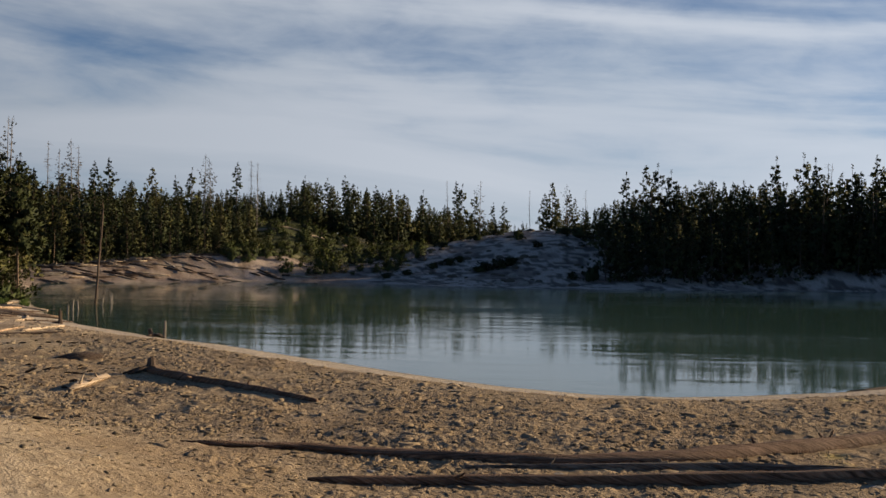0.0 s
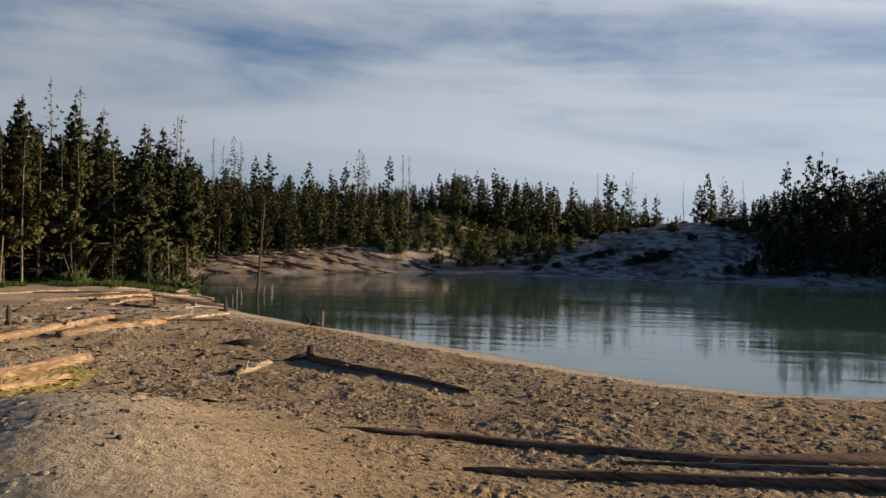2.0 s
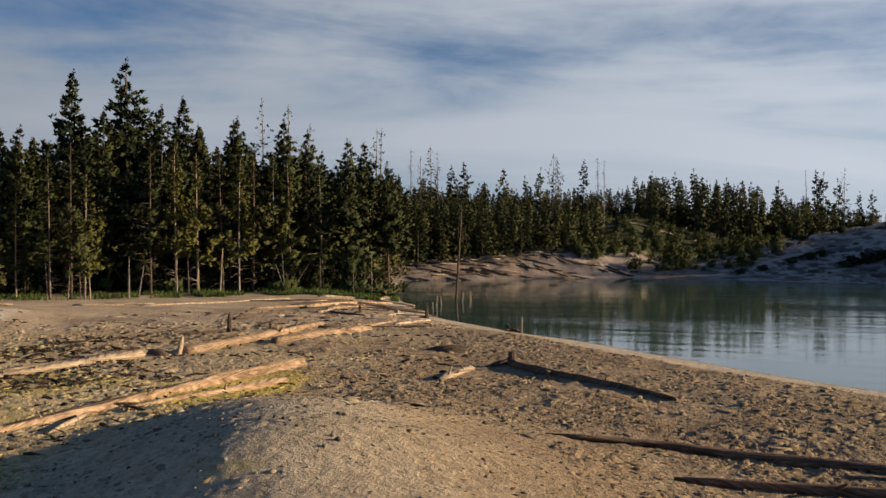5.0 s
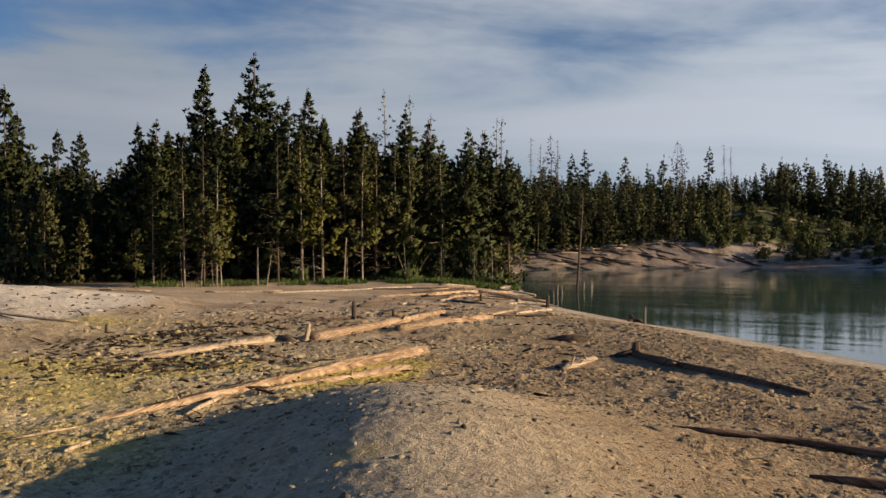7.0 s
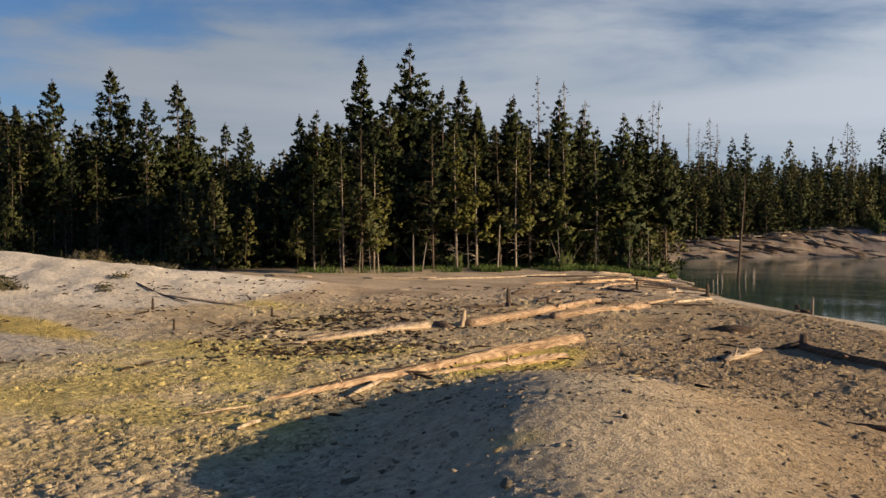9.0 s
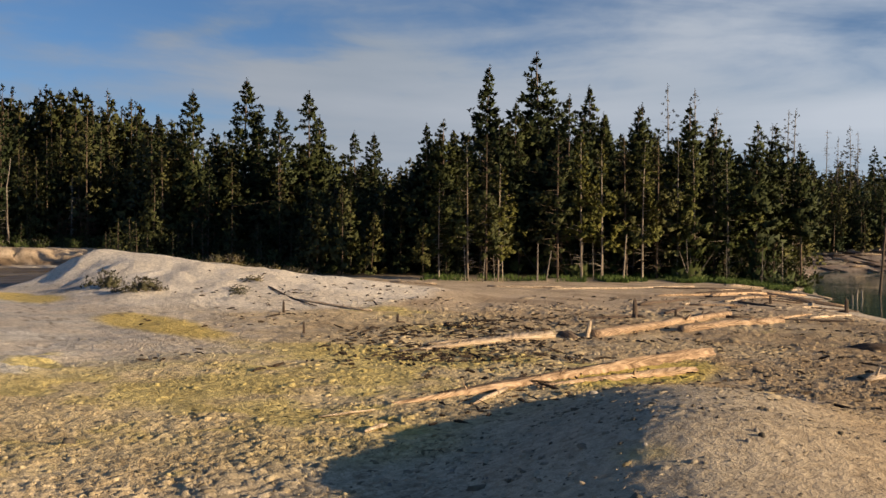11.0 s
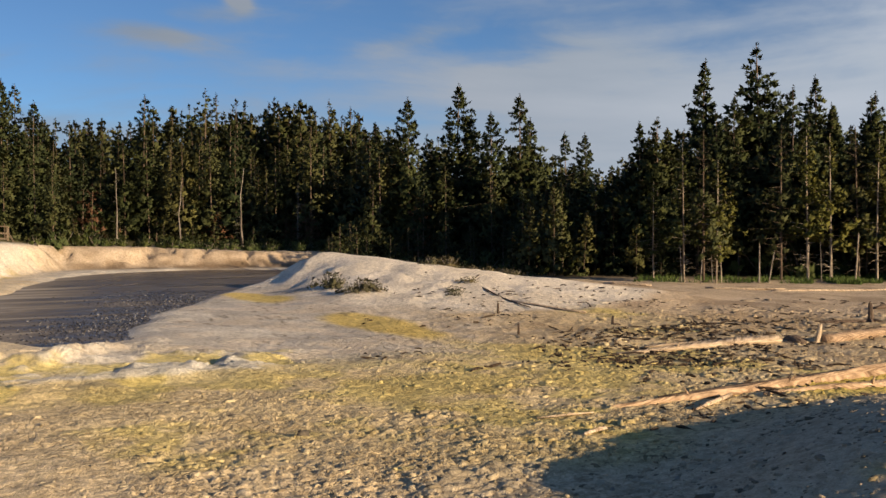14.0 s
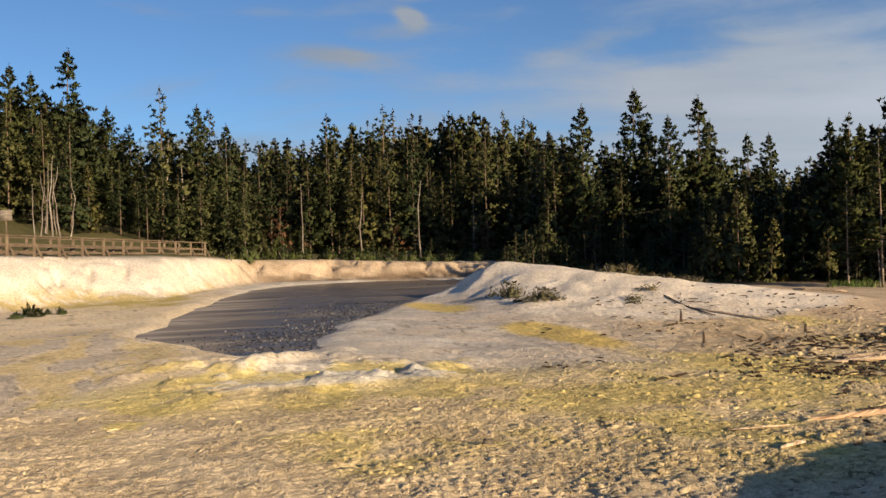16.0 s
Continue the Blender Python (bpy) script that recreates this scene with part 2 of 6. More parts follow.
def foliage_material(name, dark, light, tufted=True):
    """Leaves whose tone goes by tuft and by tree; tufts are shaded as rounded masses."""
    mat, nt, p = material(name, dark, 0.7, 0.2)
    geo = nt.nodes.new("ShaderNodeNewGeometry")
    info = nt.nodes.new("ShaderNodeObjectInfo")
    leaf = geo.outputs["Random Per Island"]
    if tufted:
        tuft = nt.nodes.new("ShaderNodeAttribute")
        tuft.attribute_name = "tuft"
        blend = nt.nodes.new("ShaderNodeMath")
        blend.operation, blend.use_clamp = "MULTIPLY_ADD", True
        blend.inputs[1].default_value = 0.2
        nt.links.new(leaf, blend.inputs[0])
        nt.links.new(tuft.outputs["Fac"], blend.inputs[2])
        leaf = blend.outputs[0]
    own = mixed(nt, dark, light, leaf)
    tone = nt.nodes.new("ShaderNodeAttribute")
    tone.attribute_name = "tone"
    add = nt.nodes.new("ShaderNodeMath")
    add.operation, add.use_clamp = "ADD", True
    nt.links.new(info.outputs["Random"], add.inputs[0])
    nt.links.new(tone.outputs["Fac"], add.inputs[1])
    tree = ramp(nt, add.outputs[0], (0.0, (0.66, 0.74, 0.68)), (0.5, (1.0, 1.0, 1.0)), (1.0, (1.30, 1.16, 0.88)))
    colour = mixed(nt, own, tree, 0.85, "MULTIPLY")
    nt.links.new(colour, p.inputs["Base Color"])
    # thin needles let part of the light through
    thin = nt.nodes.new("ShaderNodeBsdfTranslucent")
    nt.links.new(colour, thin.inputs[0])
    both = nt.nodes.new("ShaderNodeMixShader")
    both.inputs[0].default_value = 0.04
    nt.links.new(p.outputs[0], both.inputs[1])
    nt.links.new(thin.outputs[0], both.inputs[2])
    nt.links.new(both.outputs[0], nt.nodes["Material Output"].inputs[0])
    return mat


def wood_material(name, dark, light, scale=7.0, rough=0.8):
    mat, nt, p = material(name, light, rough, 0.25)
    info = nt.nodes.new("ShaderNodeObjectInfo")
    uv = nt.nodes.new("ShaderNodeUVMap")
    stretch = nt.nodes.new("ShaderNodeMapping")
    stretch.inputs["Scale"].default_value = (6.0, 0.5, 1.0)
    nt.links.new(uv.outputs[0], stretch.inputs[0])
    grain = noise_node(nt, scale, 5.0, 0.65, stretch.outputs[0], 0.3)
    blotch = noise_node(nt, 1.7, 4.0, 0.6, place_of(nt))
    c = ramp(nt, grain, (0.30, dark), (0.62, light))
    c = mixed(nt, c, ramp(nt, blotch, (0.3, (0.62, 0.58, 0.54)), (0.65, (1.1, 1.08, 1.05))), 0.75, "MULTIPLY")
    c = mixed(nt, c, ramp(nt, info.outputs["Random"], (0.0, (0.82, 0.80, 0.78)), (1.0, (1.12, 1.10, 1.06))), 0.8, "MULTIPLY")
    nt.links.new(c, p.inputs["Base Color"])
    split = nt.nodes.new("ShaderNodeMapping")
    split.inputs["Scale"].default_value = (9.0, 0.22, 1.0)
    nt.links.new(uv.outputs[0], split.inputs[0])
    cracks = noise_node(nt, 3.0, 4.0, 0.7, split.outputs[0], 0.8)
    c = mixed(nt, c, ramp(nt, cracks, (0.40, (0.28, 0.24, 0.21)), (0.50, (1.0, 1.0, 1.0))), 0.75, "MULTIPLY")
    nt.links.new(c, p.inputs["Base Color"])
    bump(nt, cracks, 0.9, 0.04, p)
    return mat


EARTH, CRUST, WATER, MUD = ground_material(), clod_material(), water_material(), mud_material()
WET_MUD, _nt, _p = material("wet_bubbles", (0.035, 0.032, 0.028), 0.16, 0.5)
# the pale end of the ramp paints sun glints on some bubbles
_nt.links.new(ramp(_nt, _nt.nodes.new("ShaderNodeNewGeometry").outputs["Random Per Island"], (0.0, (0.022, 0.020, 0.018)), (0.72, (0.06, 0.055, 0.047)), (0.82, (0.20, 0.185, 0.16)), (1.0, (0.40, 0.375, 0.33))), _p.inputs["Base Color"])
NEEDLES = foliage_material("pine_needles", (0.017, 0.026, 0.0105), (0.062, 0.076, 0.027))
NEEDLES_OLIVE = foliage_material("olive_needles", (0.036, 0.043, 0.016), (0.118, 0.117, 0.042))
# brighter, yellower copy of the needles: sunlight put into the colour
NEEDLES_SUNLIT = foliage_material("sunlit_tinted_needles", (0.036, 0.050, 0.014), (0.130, 0.130, 0.034))
NEEDLES_DRY = foliage_material("dying_needles", (0.045, 0.040, 0.022), (0.10, 0.085, 0.05))
SHRUB = foliage_material("shrub_leaves", (0.026, 0.042, 0.013), (0.090, 0.108, 0.033))
SAGE = foliage_material("dry_scrub", (0.07, 0.065, 0.035), (0.17, 0.15, 0.08))
GRASS = foliage_material("grass_blades", (0.035, 0.06, 0.014), (0.10, 0.15, 0.035), False)
RUST = foliage_material("rust_needles", (0.07, 0.035, 0.018), (0.17, 0.085, 0.045))
BARK = wood_material("pine_bark", (0.075, 0.058, 0.043), (0.23, 0.175, 0.13))
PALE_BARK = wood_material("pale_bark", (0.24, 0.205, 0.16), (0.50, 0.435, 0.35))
DEADWOOD = wood_material("grey_deadwood", (0.13, 0.115, 0.10), (0.36, 0.33, 0.29))
BLEACHED = wood_material("bleached_log", (0.30, 0.22, 0.145), (0.78, 0.65, 0.49))
ORANGE_LOG = wood_material("barkless_orange_log", (0.22, 0.14, 0.08), (0.68, 0.51, 0.35))
BROWN_LOG = wood_material("weathered_brown_log", (0.095, 0.06, 0.042), (0.35, 0.235, 0.165))
ROTTEN = wood_material("rotten_bark", (0.02, 0.014, 0.01), (0.09, 0.064, 0.043))
DARK_LOG = wood_material("dark_wet_log", (0.045, 0.033, 0.026), (0.185, 0.138, 0.105))
PLANK = wood_material("weathered_timber", (0.09, 0.07, 0.05), (0.24, 0.19, 0.14))


# ---- lie of the land ----
def hash2(ix, iy, seed):
    h = (ix.astype(np.int64) * 374761393 + iy.astype(np.int64) * 668265263 + seed * 1442695041) & 0xFFFFFFFF
    h = ((h ^ (h >> 13)) * 1274126177) & 0xFFFFFFFF
    return ((h ^ (h >> 16)) & 0xFFFF) / 65535.0


def vnoise(x, y, seed=0):
    ix, iy = np.floor(x), np.floor(y)
    fx, fy = x - ix, y - iy
    fx, fy = fx * fx * (3 - 2 * fx), fy * fy * (3 - 2 * fy)
    a, b = hash2(ix, iy, seed), hash2(ix + 1, iy, seed)
    c, d = hash2(ix, iy + 1, seed), hash2(ix + 1, iy + 1, seed)
    return (a + (b - a) * fx) * (1 - fy) + (c + (d - c) * fx) * fy


def fbm(x, y, seed=0, octaves=4):
    total, amp, norm = 0.0, 1.0, 0.0
    for k in range(octaves):
        total, norm = total + amp * vnoise(x * 2**k + 17.3 * k, y * 2**k - 9.1 * k, seed + k), norm + amp
        amp *= 0.5
    return total / norm


def smooth(v, lo, hi):
    t = np.clip((v - lo) / (hi - lo), 0, 1)
    return t * t * (3 - 2 * t)


def outside(x, y, poly):
    """Signed distance to a closed outline, positive outside."""
    best, inside = np.full(x.shape, 1e9), np.zeros(x.shape, bool)
    pts = list(poly)
    for (ax, ay), (bx, by) in zip(pts, pts[1:] + pts[:1]):
        ex, ey = bx - ax, by - ay
        t = np.clip(((x - ax) * ex + (y - ay) * ey) / (ex * ex + ey * ey), 0, 1)
        best = np.minimum(best, np.hypot(x - ax - t * ex, y - ay - t * ey))
        cross = ((ay > y) != (by > y)) & (x < (bx - ax) * (y - ay) / (by - ay + 1e-12) + ax)
        inside ^= cross
    return np.where(inside, -best, best)


LAKE = [(60, 48), (30, 34), (12, 23.2), (7.1, 19.7), (5.9, 19.0), (3.9, 18.2), (2.7, 17.9), (1.3, 18.0), (-0.2, 18.7), (-1.3, 19.5),
        (-2.6, 20.6), (-4.1, 22.0), (-5.8, 23.5), (-7.9, 25.5), (-10.1, 27.0), (-12.0, 28.8), (-14.5, 31.1), (-16.8, 34.0), (-18.5, 36.4),
        (-22, 42), (-26.5, 50), (-30.5, 58), (-34, 65), (-29, 68.5), (-24.2, 72.5), (-19.4, 77.5), (-14.3, 75.5), (-8, 72.0), (-4.5, 69),
        (3.1, 68.2), (10.4, 69), (16, 70), (26, 72), (40, 75), (60, 80)]
POOL = [(-26.8, 0.2), (-23.6, 1.3), (-20.8, 2.8), (-21.1, 3.9), (-22.8, 4.9), (-26.0, 5.7), (-29.1, 6.6), (-35.7, 10.5), (-46, 16.5), (-57.5, 22.0),
        (-61.5, 20.5), (-63.5, 16.5), (-62.0, 11.8), (-57, 7.8), (-50.4, 5.4), (-41.5, 3.2), (-33.5, 1.5)]


def rounded(poly, rounds=3, ragged=0.22, seed=3):
    """Cuts the corners of an outline and makes it a little ragged."""
    rg = random.Random(seed)
    for k in range(rounds):
        out = []
        for (ax, ay), (bx, by) in zip(poly, poly[1:] + poly[:1]):
            out += [(0.78 * ax + 0.22 * bx, 0.78 * ay + 0.22 * by), (0.22 * ax + 0.78 * bx, 0.22 * ay + 0.78 * by)]
        poly = [(x + rg.gauss(0, ragged / (k + 1)), y + rg.gauss(0, ragged / (k + 1))) for x, y in out]
    return poly


POOL = rounded(POOL, 2)
# far bank of the lake: azimuth, height of the bank, its depth
BANK_AZ = [-60, -20, -9, -4, 0, 4, 7, 10, 12, 14, 18.5, 22, 27, 34]
BANK_UP = [1.6, 1.6, 2.6, 4.6, 4.9, 3.6, 2.2, 1.5, 1.2, 2.0, 2.1, 1.6, 1.1, 0.7]
BANK_IN = [5, 5, 12, 28, 30, 26, 18, 13, 8, 5, 5, 4.5, 4, 4]
RISE = [0.09, 0.09, 0.07, 0.0, -0.03, -0.01, 0.05, 0.09, 0.10, 0.10, 0.09, 0.07, 0.05, 0.03]
# foot of the banks round the mud pool: azimuth, distance, height
RIM_AZ = [50, 60, 66, 69, 73, 78, 82.8, 85, 87.8, 92.5, 96.2, 104, 120]
RIM_AT = [64, 65, 65, 65, 65.5, 66, 65, 57, 47, 45.5, 41.5, 36, 30]
RIM_UP = [0.0, 0.3, 0.8, 1.0, 1.05, 1.35, 1.5, 1.7, 1.9, 2.05, 2.2, 2.3, 2.3]
RIM_IN = [5, 5, 3, 3, 2.6, 2.6, 4, 8, 9, 8, 7, 7, 7]


def bearing(x, y):
    """Degrees to the left of the y axis, folded back behind the camera so that no seam shows."""
    az = np.degrees(np.arctan2(-x, y))
    az = np.where(az < -70, az + 360, az)
    return np.where(az > 110, 220 - az, az)


def land(x, y, detail=True):
    x, y = np.atleast_1d(np.asarray(x, float)), np.atleast_1d(np.asarray(y, float))
    d, az = np.hypot(x, y), bearing(x, y)
    lake = outside(x, y, LAKE)
    flat = 0.2 + 0.010 * np.clip(d - 20, 0, 60)
    flat = flat + 0.02 * np.clip(d - 48, 0, 80) * smooth(az, 30, 45) * (1 - smooth(az, 54, 64))
    flat = flat + (np.minimum(flat, 0.40) - flat) * smooth(az, 56, 66)
    flat = np.minimum(flat, 0.02 + 0.11 * np.maximum(lake, 0))
    # beyond the lake
    up, deep, rise = np.interp(az, BANK_AZ, BANK_UP), np.interp(az, BANK_AZ, BANK_IN), np.interp(az, BANK_AZ, RISE)
    rough = (fbm(x * 0.35, y * 0.35, 5) - 0.5)
    far = up * smooth(np.maximum(lake, 0) + rough * 0.9, -0.4, deep) + rise * np.clip(lake - deep, 0, 26)
    far = far + 1.5 * np.exp(-((az - 13.4) / 3.2) ** 2) * smooth(lake, 10, 34)
    # unseen hill off to the right, added to shade the bare slope and shore
    far = far + 13.0 * smooth(-az, 20.5, 28) * (1 - smooth(-az, 46, 56)) * smooth(lake, 6, 34)
    beyond = smooth(d, 58, 64) * (1 - smooth(az, 28, 34))
    z = flat + (far - flat) * beyond
    # rim round the mud pool and the land behind it
    w = d - np.interp(az, RIM_AZ, RIM_AT)
    rim = np.interp(az, RIM_AZ, RIM_UP) * smooth(w + rough * 0.8, -0.3, np.interp(az, RIM_AZ, RIM_IN)) + 0.035 * np.clip(w - 8, 0, 60)
    gully = np.abs(fbm(x * 0.42, y * 0.42, 61, 3) - 0.5) * 2
    rim = rim * (1 - 0.55 * smooth(gully, 0.16, 0.0) * smooth(w, 9, 1) * smooth(w, -1, 0.5))
    rim = rim + 0.55 * (fbm(x * 0.55, y * 0.55, 65, 3) - 0.5) * smooth(az, 83, 86) * smooth(w, 0.0, 1.5) * smooth(w, 6.5, 3.5)
    rim = rim + 0.10 * np.clip(w - 14, 0, 40) * smooth(az, 84, 93)
    z = z + rim * smooth(az, 56, 66)
    # basin of the mud pool
    pool = outside(x, y, POOL)
    level = 0.42
    z = np.where(az > 40, z + (level - z) * (1 - smooth(pool, 0.0, 4.0)) * smooth(w, 3, -2), z)
    z = z - 0.35 * (1 - smooth(pool, -1.2, 0.5))
    hump = np.exp(-((x + 18.6) / 2.6) ** 2 - ((y - 3.4) / 3.2) ** 2) * smooth(pool, 0.2, 1.0)
    z = z + hump * np.maximum(fbm(x * 1.15, y * 1.15, 81) - 0.44, 0) * 0.95
    # white ridge beside the pool
    px, py = -37.6, 15.0
    a = radians(27)
    t = (x - px) * math.cos(a) + (y - py) * math.sin(a)
    s = -(x - px) * math.sin(a) + (y - py) * math.cos(a)
    crest = np.interp(t, [-3.0, -1.0, 0, 2.0, 4, 8, 12, 16], [0, 1.1, 1.5, 1.4, 1.15, 0.8, 0.42, 0])
    crest = crest * (0.93 + 0.14 * fbm(x * 0.5, y * 0.5, 71))
    wide = np.where(s > 0, 5.0, np.interp(t, [-4, -1, 1, 3, 5, 8, 12], [1.6, 1.9, 2.4, 4.0, 6.0, 8.0, 8.0]) * (0.8 + 0.4 * fbm(x * 0.35, y * 0.35, 72)))
    ridge = crest * np.exp(-(np.abs(s) / wide) ** 2.0 * 1.6)
    ridge = ridge * (1 + 0.5 * (fbm(x * 0.9, y * 0.9, 73) - 0.5) * (1 - smooth(ridge, 0.9, 1.3)))
    z = z + ridge
    # mound close by
    mound = hillock(x, y)
    z = z + mound
    near = (d < 120)
    if detail:
        crusty = clods(x, y, d, az, lake, pool, mound, ridge)
        crusty = crusty * smooth(d, 3.5, 5.5)
        z = z + near * crusty * 0.05 * (fbm(x * 2.7, y * 2.7, 11, 3) - 0.5)
        close = d < 34
        if np.any(close):
            lie = np.zeros(x.shape)
            lie[close] = cobbles(x[close], y[close])[0]
            turn = np.degrees(np.arctan2(-x, y))
            lie = lie * smooth(d, 5.6, 6.4) * smooth(turn, -22, -20.5) * (1 - smooth(turn, 96, 97.5))
            z = z + crusty * (0.014 + 0.024 * smooth(fbm(x * 0.7, y * 0.7, 78), 0.38, 0.62)) * lie
        z = z + near * 0.10 * (fbm(x * 0.6, y * 0.6, 21, 4) - 0.5) * smooth(lake, 0.5, 3.0)
        scar = smooth(az, 12, 15) * smooth(d, 60, 66) * (1 - smooth(az, 30, 34))
        z = z + (fbm(x * 0.9, y * 0.9, 31, 2) - 0.5) * 0.11 * smooth(lake, 0.3, 3) * smooth(d, 62, 70) * (1 - smooth(az, 30, 38))
        rill = np.abs(fbm(az * 0.9, lake * 0.25, 33, 3) - 0.5) * 2
        z = z - 0.06 * scar * smooth(rill, 0.25, 0.0) * smooth(lake, 0.2, 2.0) * smooth(lake, 8.5, 5)
    bed = -0.05 - 0.10 * np.clip(-lake, 0, 12)
    z = np.where(lake < 0, np.minimum(z, bed), z)
    # far country
    z = z + smooth(d, 260, 900) * 10 * (fbm(x * 0.004, y * 0.004, 41) + 0.2)
    return z


def hillock(x, y):
    """The sandy mound close by: a crest that runs away from the path, steeper towards the pool."""
    mx, my, a = -5.98, 8.67, radians(39.5)
    t = -(x - mx) * math.sin(a) + (y - my) * math.cos(a)
    s = (x - mx) * math.cos(a) + (y - my) * math.sin(a)
    crest = sum(h * np.exp(-((t - c) / 1.3) ** 2) for c, h in ((-7.6, 0.16), (-6, 0.46), (-4, 0.55), (-2, 0.79), (0, 0.71), (2, 0.48), (4, 0.03)))
    return crest * np.exp(-(s / (1.89 + 0.6 * smooth(s, -1, 1))) ** 2)


def cobbles(x, y, cell=0.14, seed=17):
    """Separate curled plates of dried mud: height 0 in the gaps to about 1, and a number of its own for each plate."""
    u = x / cell + 1.1 * (vnoise(x * 3.1, y * 3.1, 18) - 0.5) + 0.5 * (vnoise(x * 8.0, y * 8.0, 19) - 0.5)
    v = y / cell + 1.1 * (vnoise(x * 3.1, y * 3.1, 28) - 0.5) + 0.5 * (vnoise(x * 8.0, y * 8.0, 29) - 0.5)
    iu, iv = np.floor(u), np.floor(v)
    f1, f2 = np.full(u.shape, 9.0), np.full(u.shape, 9.0)
    own, tip = np.zeros(u.shape), np.zeros(u.shape)
    for du in (-1, 0, 1):
        for dv in (-1, 0, 1):
            cu, cv = iu + du, iv + dv
            r1, r2, r3 = hash2(cu, cv, seed), hash2(cu, cv, seed + 1), hash2(cu, cv, seed + 2)
            px, py = u - cu - 0.1 - 0.8 * r1, v - cv - 0.1 - 0.8 * r2
            d = np.hypot(px, py)
            near = d < f1
            f2 = np.where(near, f1, np.minimum(f2, d))
            f1 = np.where(near, d, f1)
            own = np.where(near, r3, own)
            a = 6.283 * hash2(cu, cv, seed + 3)
            tip = np.where(near, px * np.cos(a) + py * np.sin(a), tip)
    return smooth(f2 - f1, 0.03, 0.28) * np.clip(0.42 + 0.45 * own + 0.65 * tip, 0.1, 1.3), own


def clods(x, y, d, az, lake, pool, mound, ridge):
    """How broken up the crust is: 0 smooth, 1 rough."""
    scallop = 0.75 + 0.9 * fbm(x * 0.7, y * 0.7, 3)
    shore = smooth(lake - scallop, 0.0, 0.35)
    wet = smooth(pool, 1.0, 5.0 + 6.0 * fbm(x * 0.2, y * 0.2, 4))
    flats = 1 - smooth(d + 5 * (fbm(x * 0.25, y * 0.25, 6) - 0.5), 29, 35) * smooth(az, 22, 28)
    return shore * wet * np.clip(flats + 0.05, 0, 1) * (1 - 0.6 * smooth(mound, 0.1, 0.45)) * (1 - 0.9 * smooth(ridge, 0.05, 0.3)) * (1 - smooth(d, 55, 60))


def pigment(x, y):
    d, az = np.hypot(x, y), bearing(x, y)
    lake, pool = outside(x, y, LAKE), outside(x, y, POOL)
    n1, n2, n3 = fbm(x * 0.45, y * 0.45, 51), fbm(x * 1.6, y * 1.6, 52), fbm(x * 0.12, y * 0.12, 53)
    col = np.empty(x.shape + (3,))
    col[:] = (0.61, 0.495, 0.32)

    def lay(c, m):
        nonlocal col
        col = col + (np.array(c) - col) * np.clip(m, 0, 1)[..., None]

    # brown crust with darker and greyer drifts
    lay((0.51, 0.395, 0.25), smooth(n1, 0.45, 0.62))
    lay((0.54, 0.465, 0.35), smooth(n2, 0.55, 0.7) * 0.6)
    lay((0.345, 0.27, 0.182), (1 - smooth(az, 20, 36)) * 0.75)
    lay((0.55, 0.48, 0.38), smooth(8.5 - d + 5 * (n1 - 0.5), 0.0, 2.5) * (1 - smooth(az, 20, 36)) * 0.6)
    # smooth tan flats in front of the trees
    lay((0.60, 0.49, 0.355), smooth(d, 27, 31) * smooth(az, 20, 27))
    lay((0.40, 0.31, 0.215), smooth(d, 27, 31) * smooth(az, 20, 27) * smooth(fbm(x * 0.5 + y * 0.2, y * 1.3, 67), 0.52, 0.64) * 0.7)
    # sandy mound close by
    lay((0.54, 0.465, 0.345), smooth(15 - d + 3 * (n1 - 0.5) - 0.10 * np.abs(az - 42), 1.0, 4.0) * smooth(az, 20, 36))
    lay((0.56, 0.475, 0.22), smooth(np.exp(-((x + 9.3) / 1.9) ** 2 - ((y - 6.6) / 3.0) ** 2) + 1.0 * (n1 - 0.5), 0.35, 0.75) * 0.8)
    lay((0.66, 0.61, 0.52), smooth(np.exp(-((x + 7.6 - 0.45 * (y - 12)) / 0.8) ** 2 - ((y - 11.9) / 1.9) ** 2) + 0.8 * (n2 - 0.5), 0.4, 0.8) * 0.75)
    # paler crust on the pool's side, its colour lightened further for lens haze
    lay((0.80, 0.665, 0.44), smooth(az, 52, 76) * (1 - smooth(d, 26, 32)) * 0.85)
    # sulphur stains
    u, v = x + 13.0, y - 9.5
    s1 = np.exp(-((u + 0.4 * v) / 5.5) ** 2 - (v / 6.0) ** 2)
    s2 = np.exp(-((x + 17) / 6.0) ** 2 - ((y - 4.5) / 4.0) ** 2)
    s3 = np.exp(-((x + 17.8) / 2.0) ** 2 - ((y - 3.2) / 3.6) ** 2)
    s4 = np.exp(-((x + 22.5) / 3.8) ** 2 - ((y - 10.6) / 1.0) ** 2) + np.exp(-((x + 33) / 3.4) ** 2 - ((y - 10.6) / 0.9) ** 2)
    s5 = np.exp(-((x + 10.5) / 1.0) ** 2 - ((y - 14) / 2.5) ** 2)
    s6 = np.exp(-((x + 22) / 5.0) ** 2 - ((y - 17) / 2.2) ** 2)
    lay((0.68, 0.565, 0.34), smooth(s1 + s2 + 0.6 * s6 + 0.5 * (n1 - 0.5), 0.25, 0.8) * 0.75)
    lay((0.66, 0.555, 0.19), smooth(0.9 * s1 + 0.75 * s2 + s3 + s5 + 0.55 * s6 + 1.5 * (n1 - 0.5) + 0.9 * (n2 - 0.5), 0.62, 1.0) * 0.7)
    lay((0.72, 0.58, 0.15), smooth(np.exp(-((x + 10.2) / 1.1) ** 2 - ((y - 13.2) / 2.6) ** 2) + 0.7 * (n1 - 0.5), 0.35, 0.75) * 0.7)
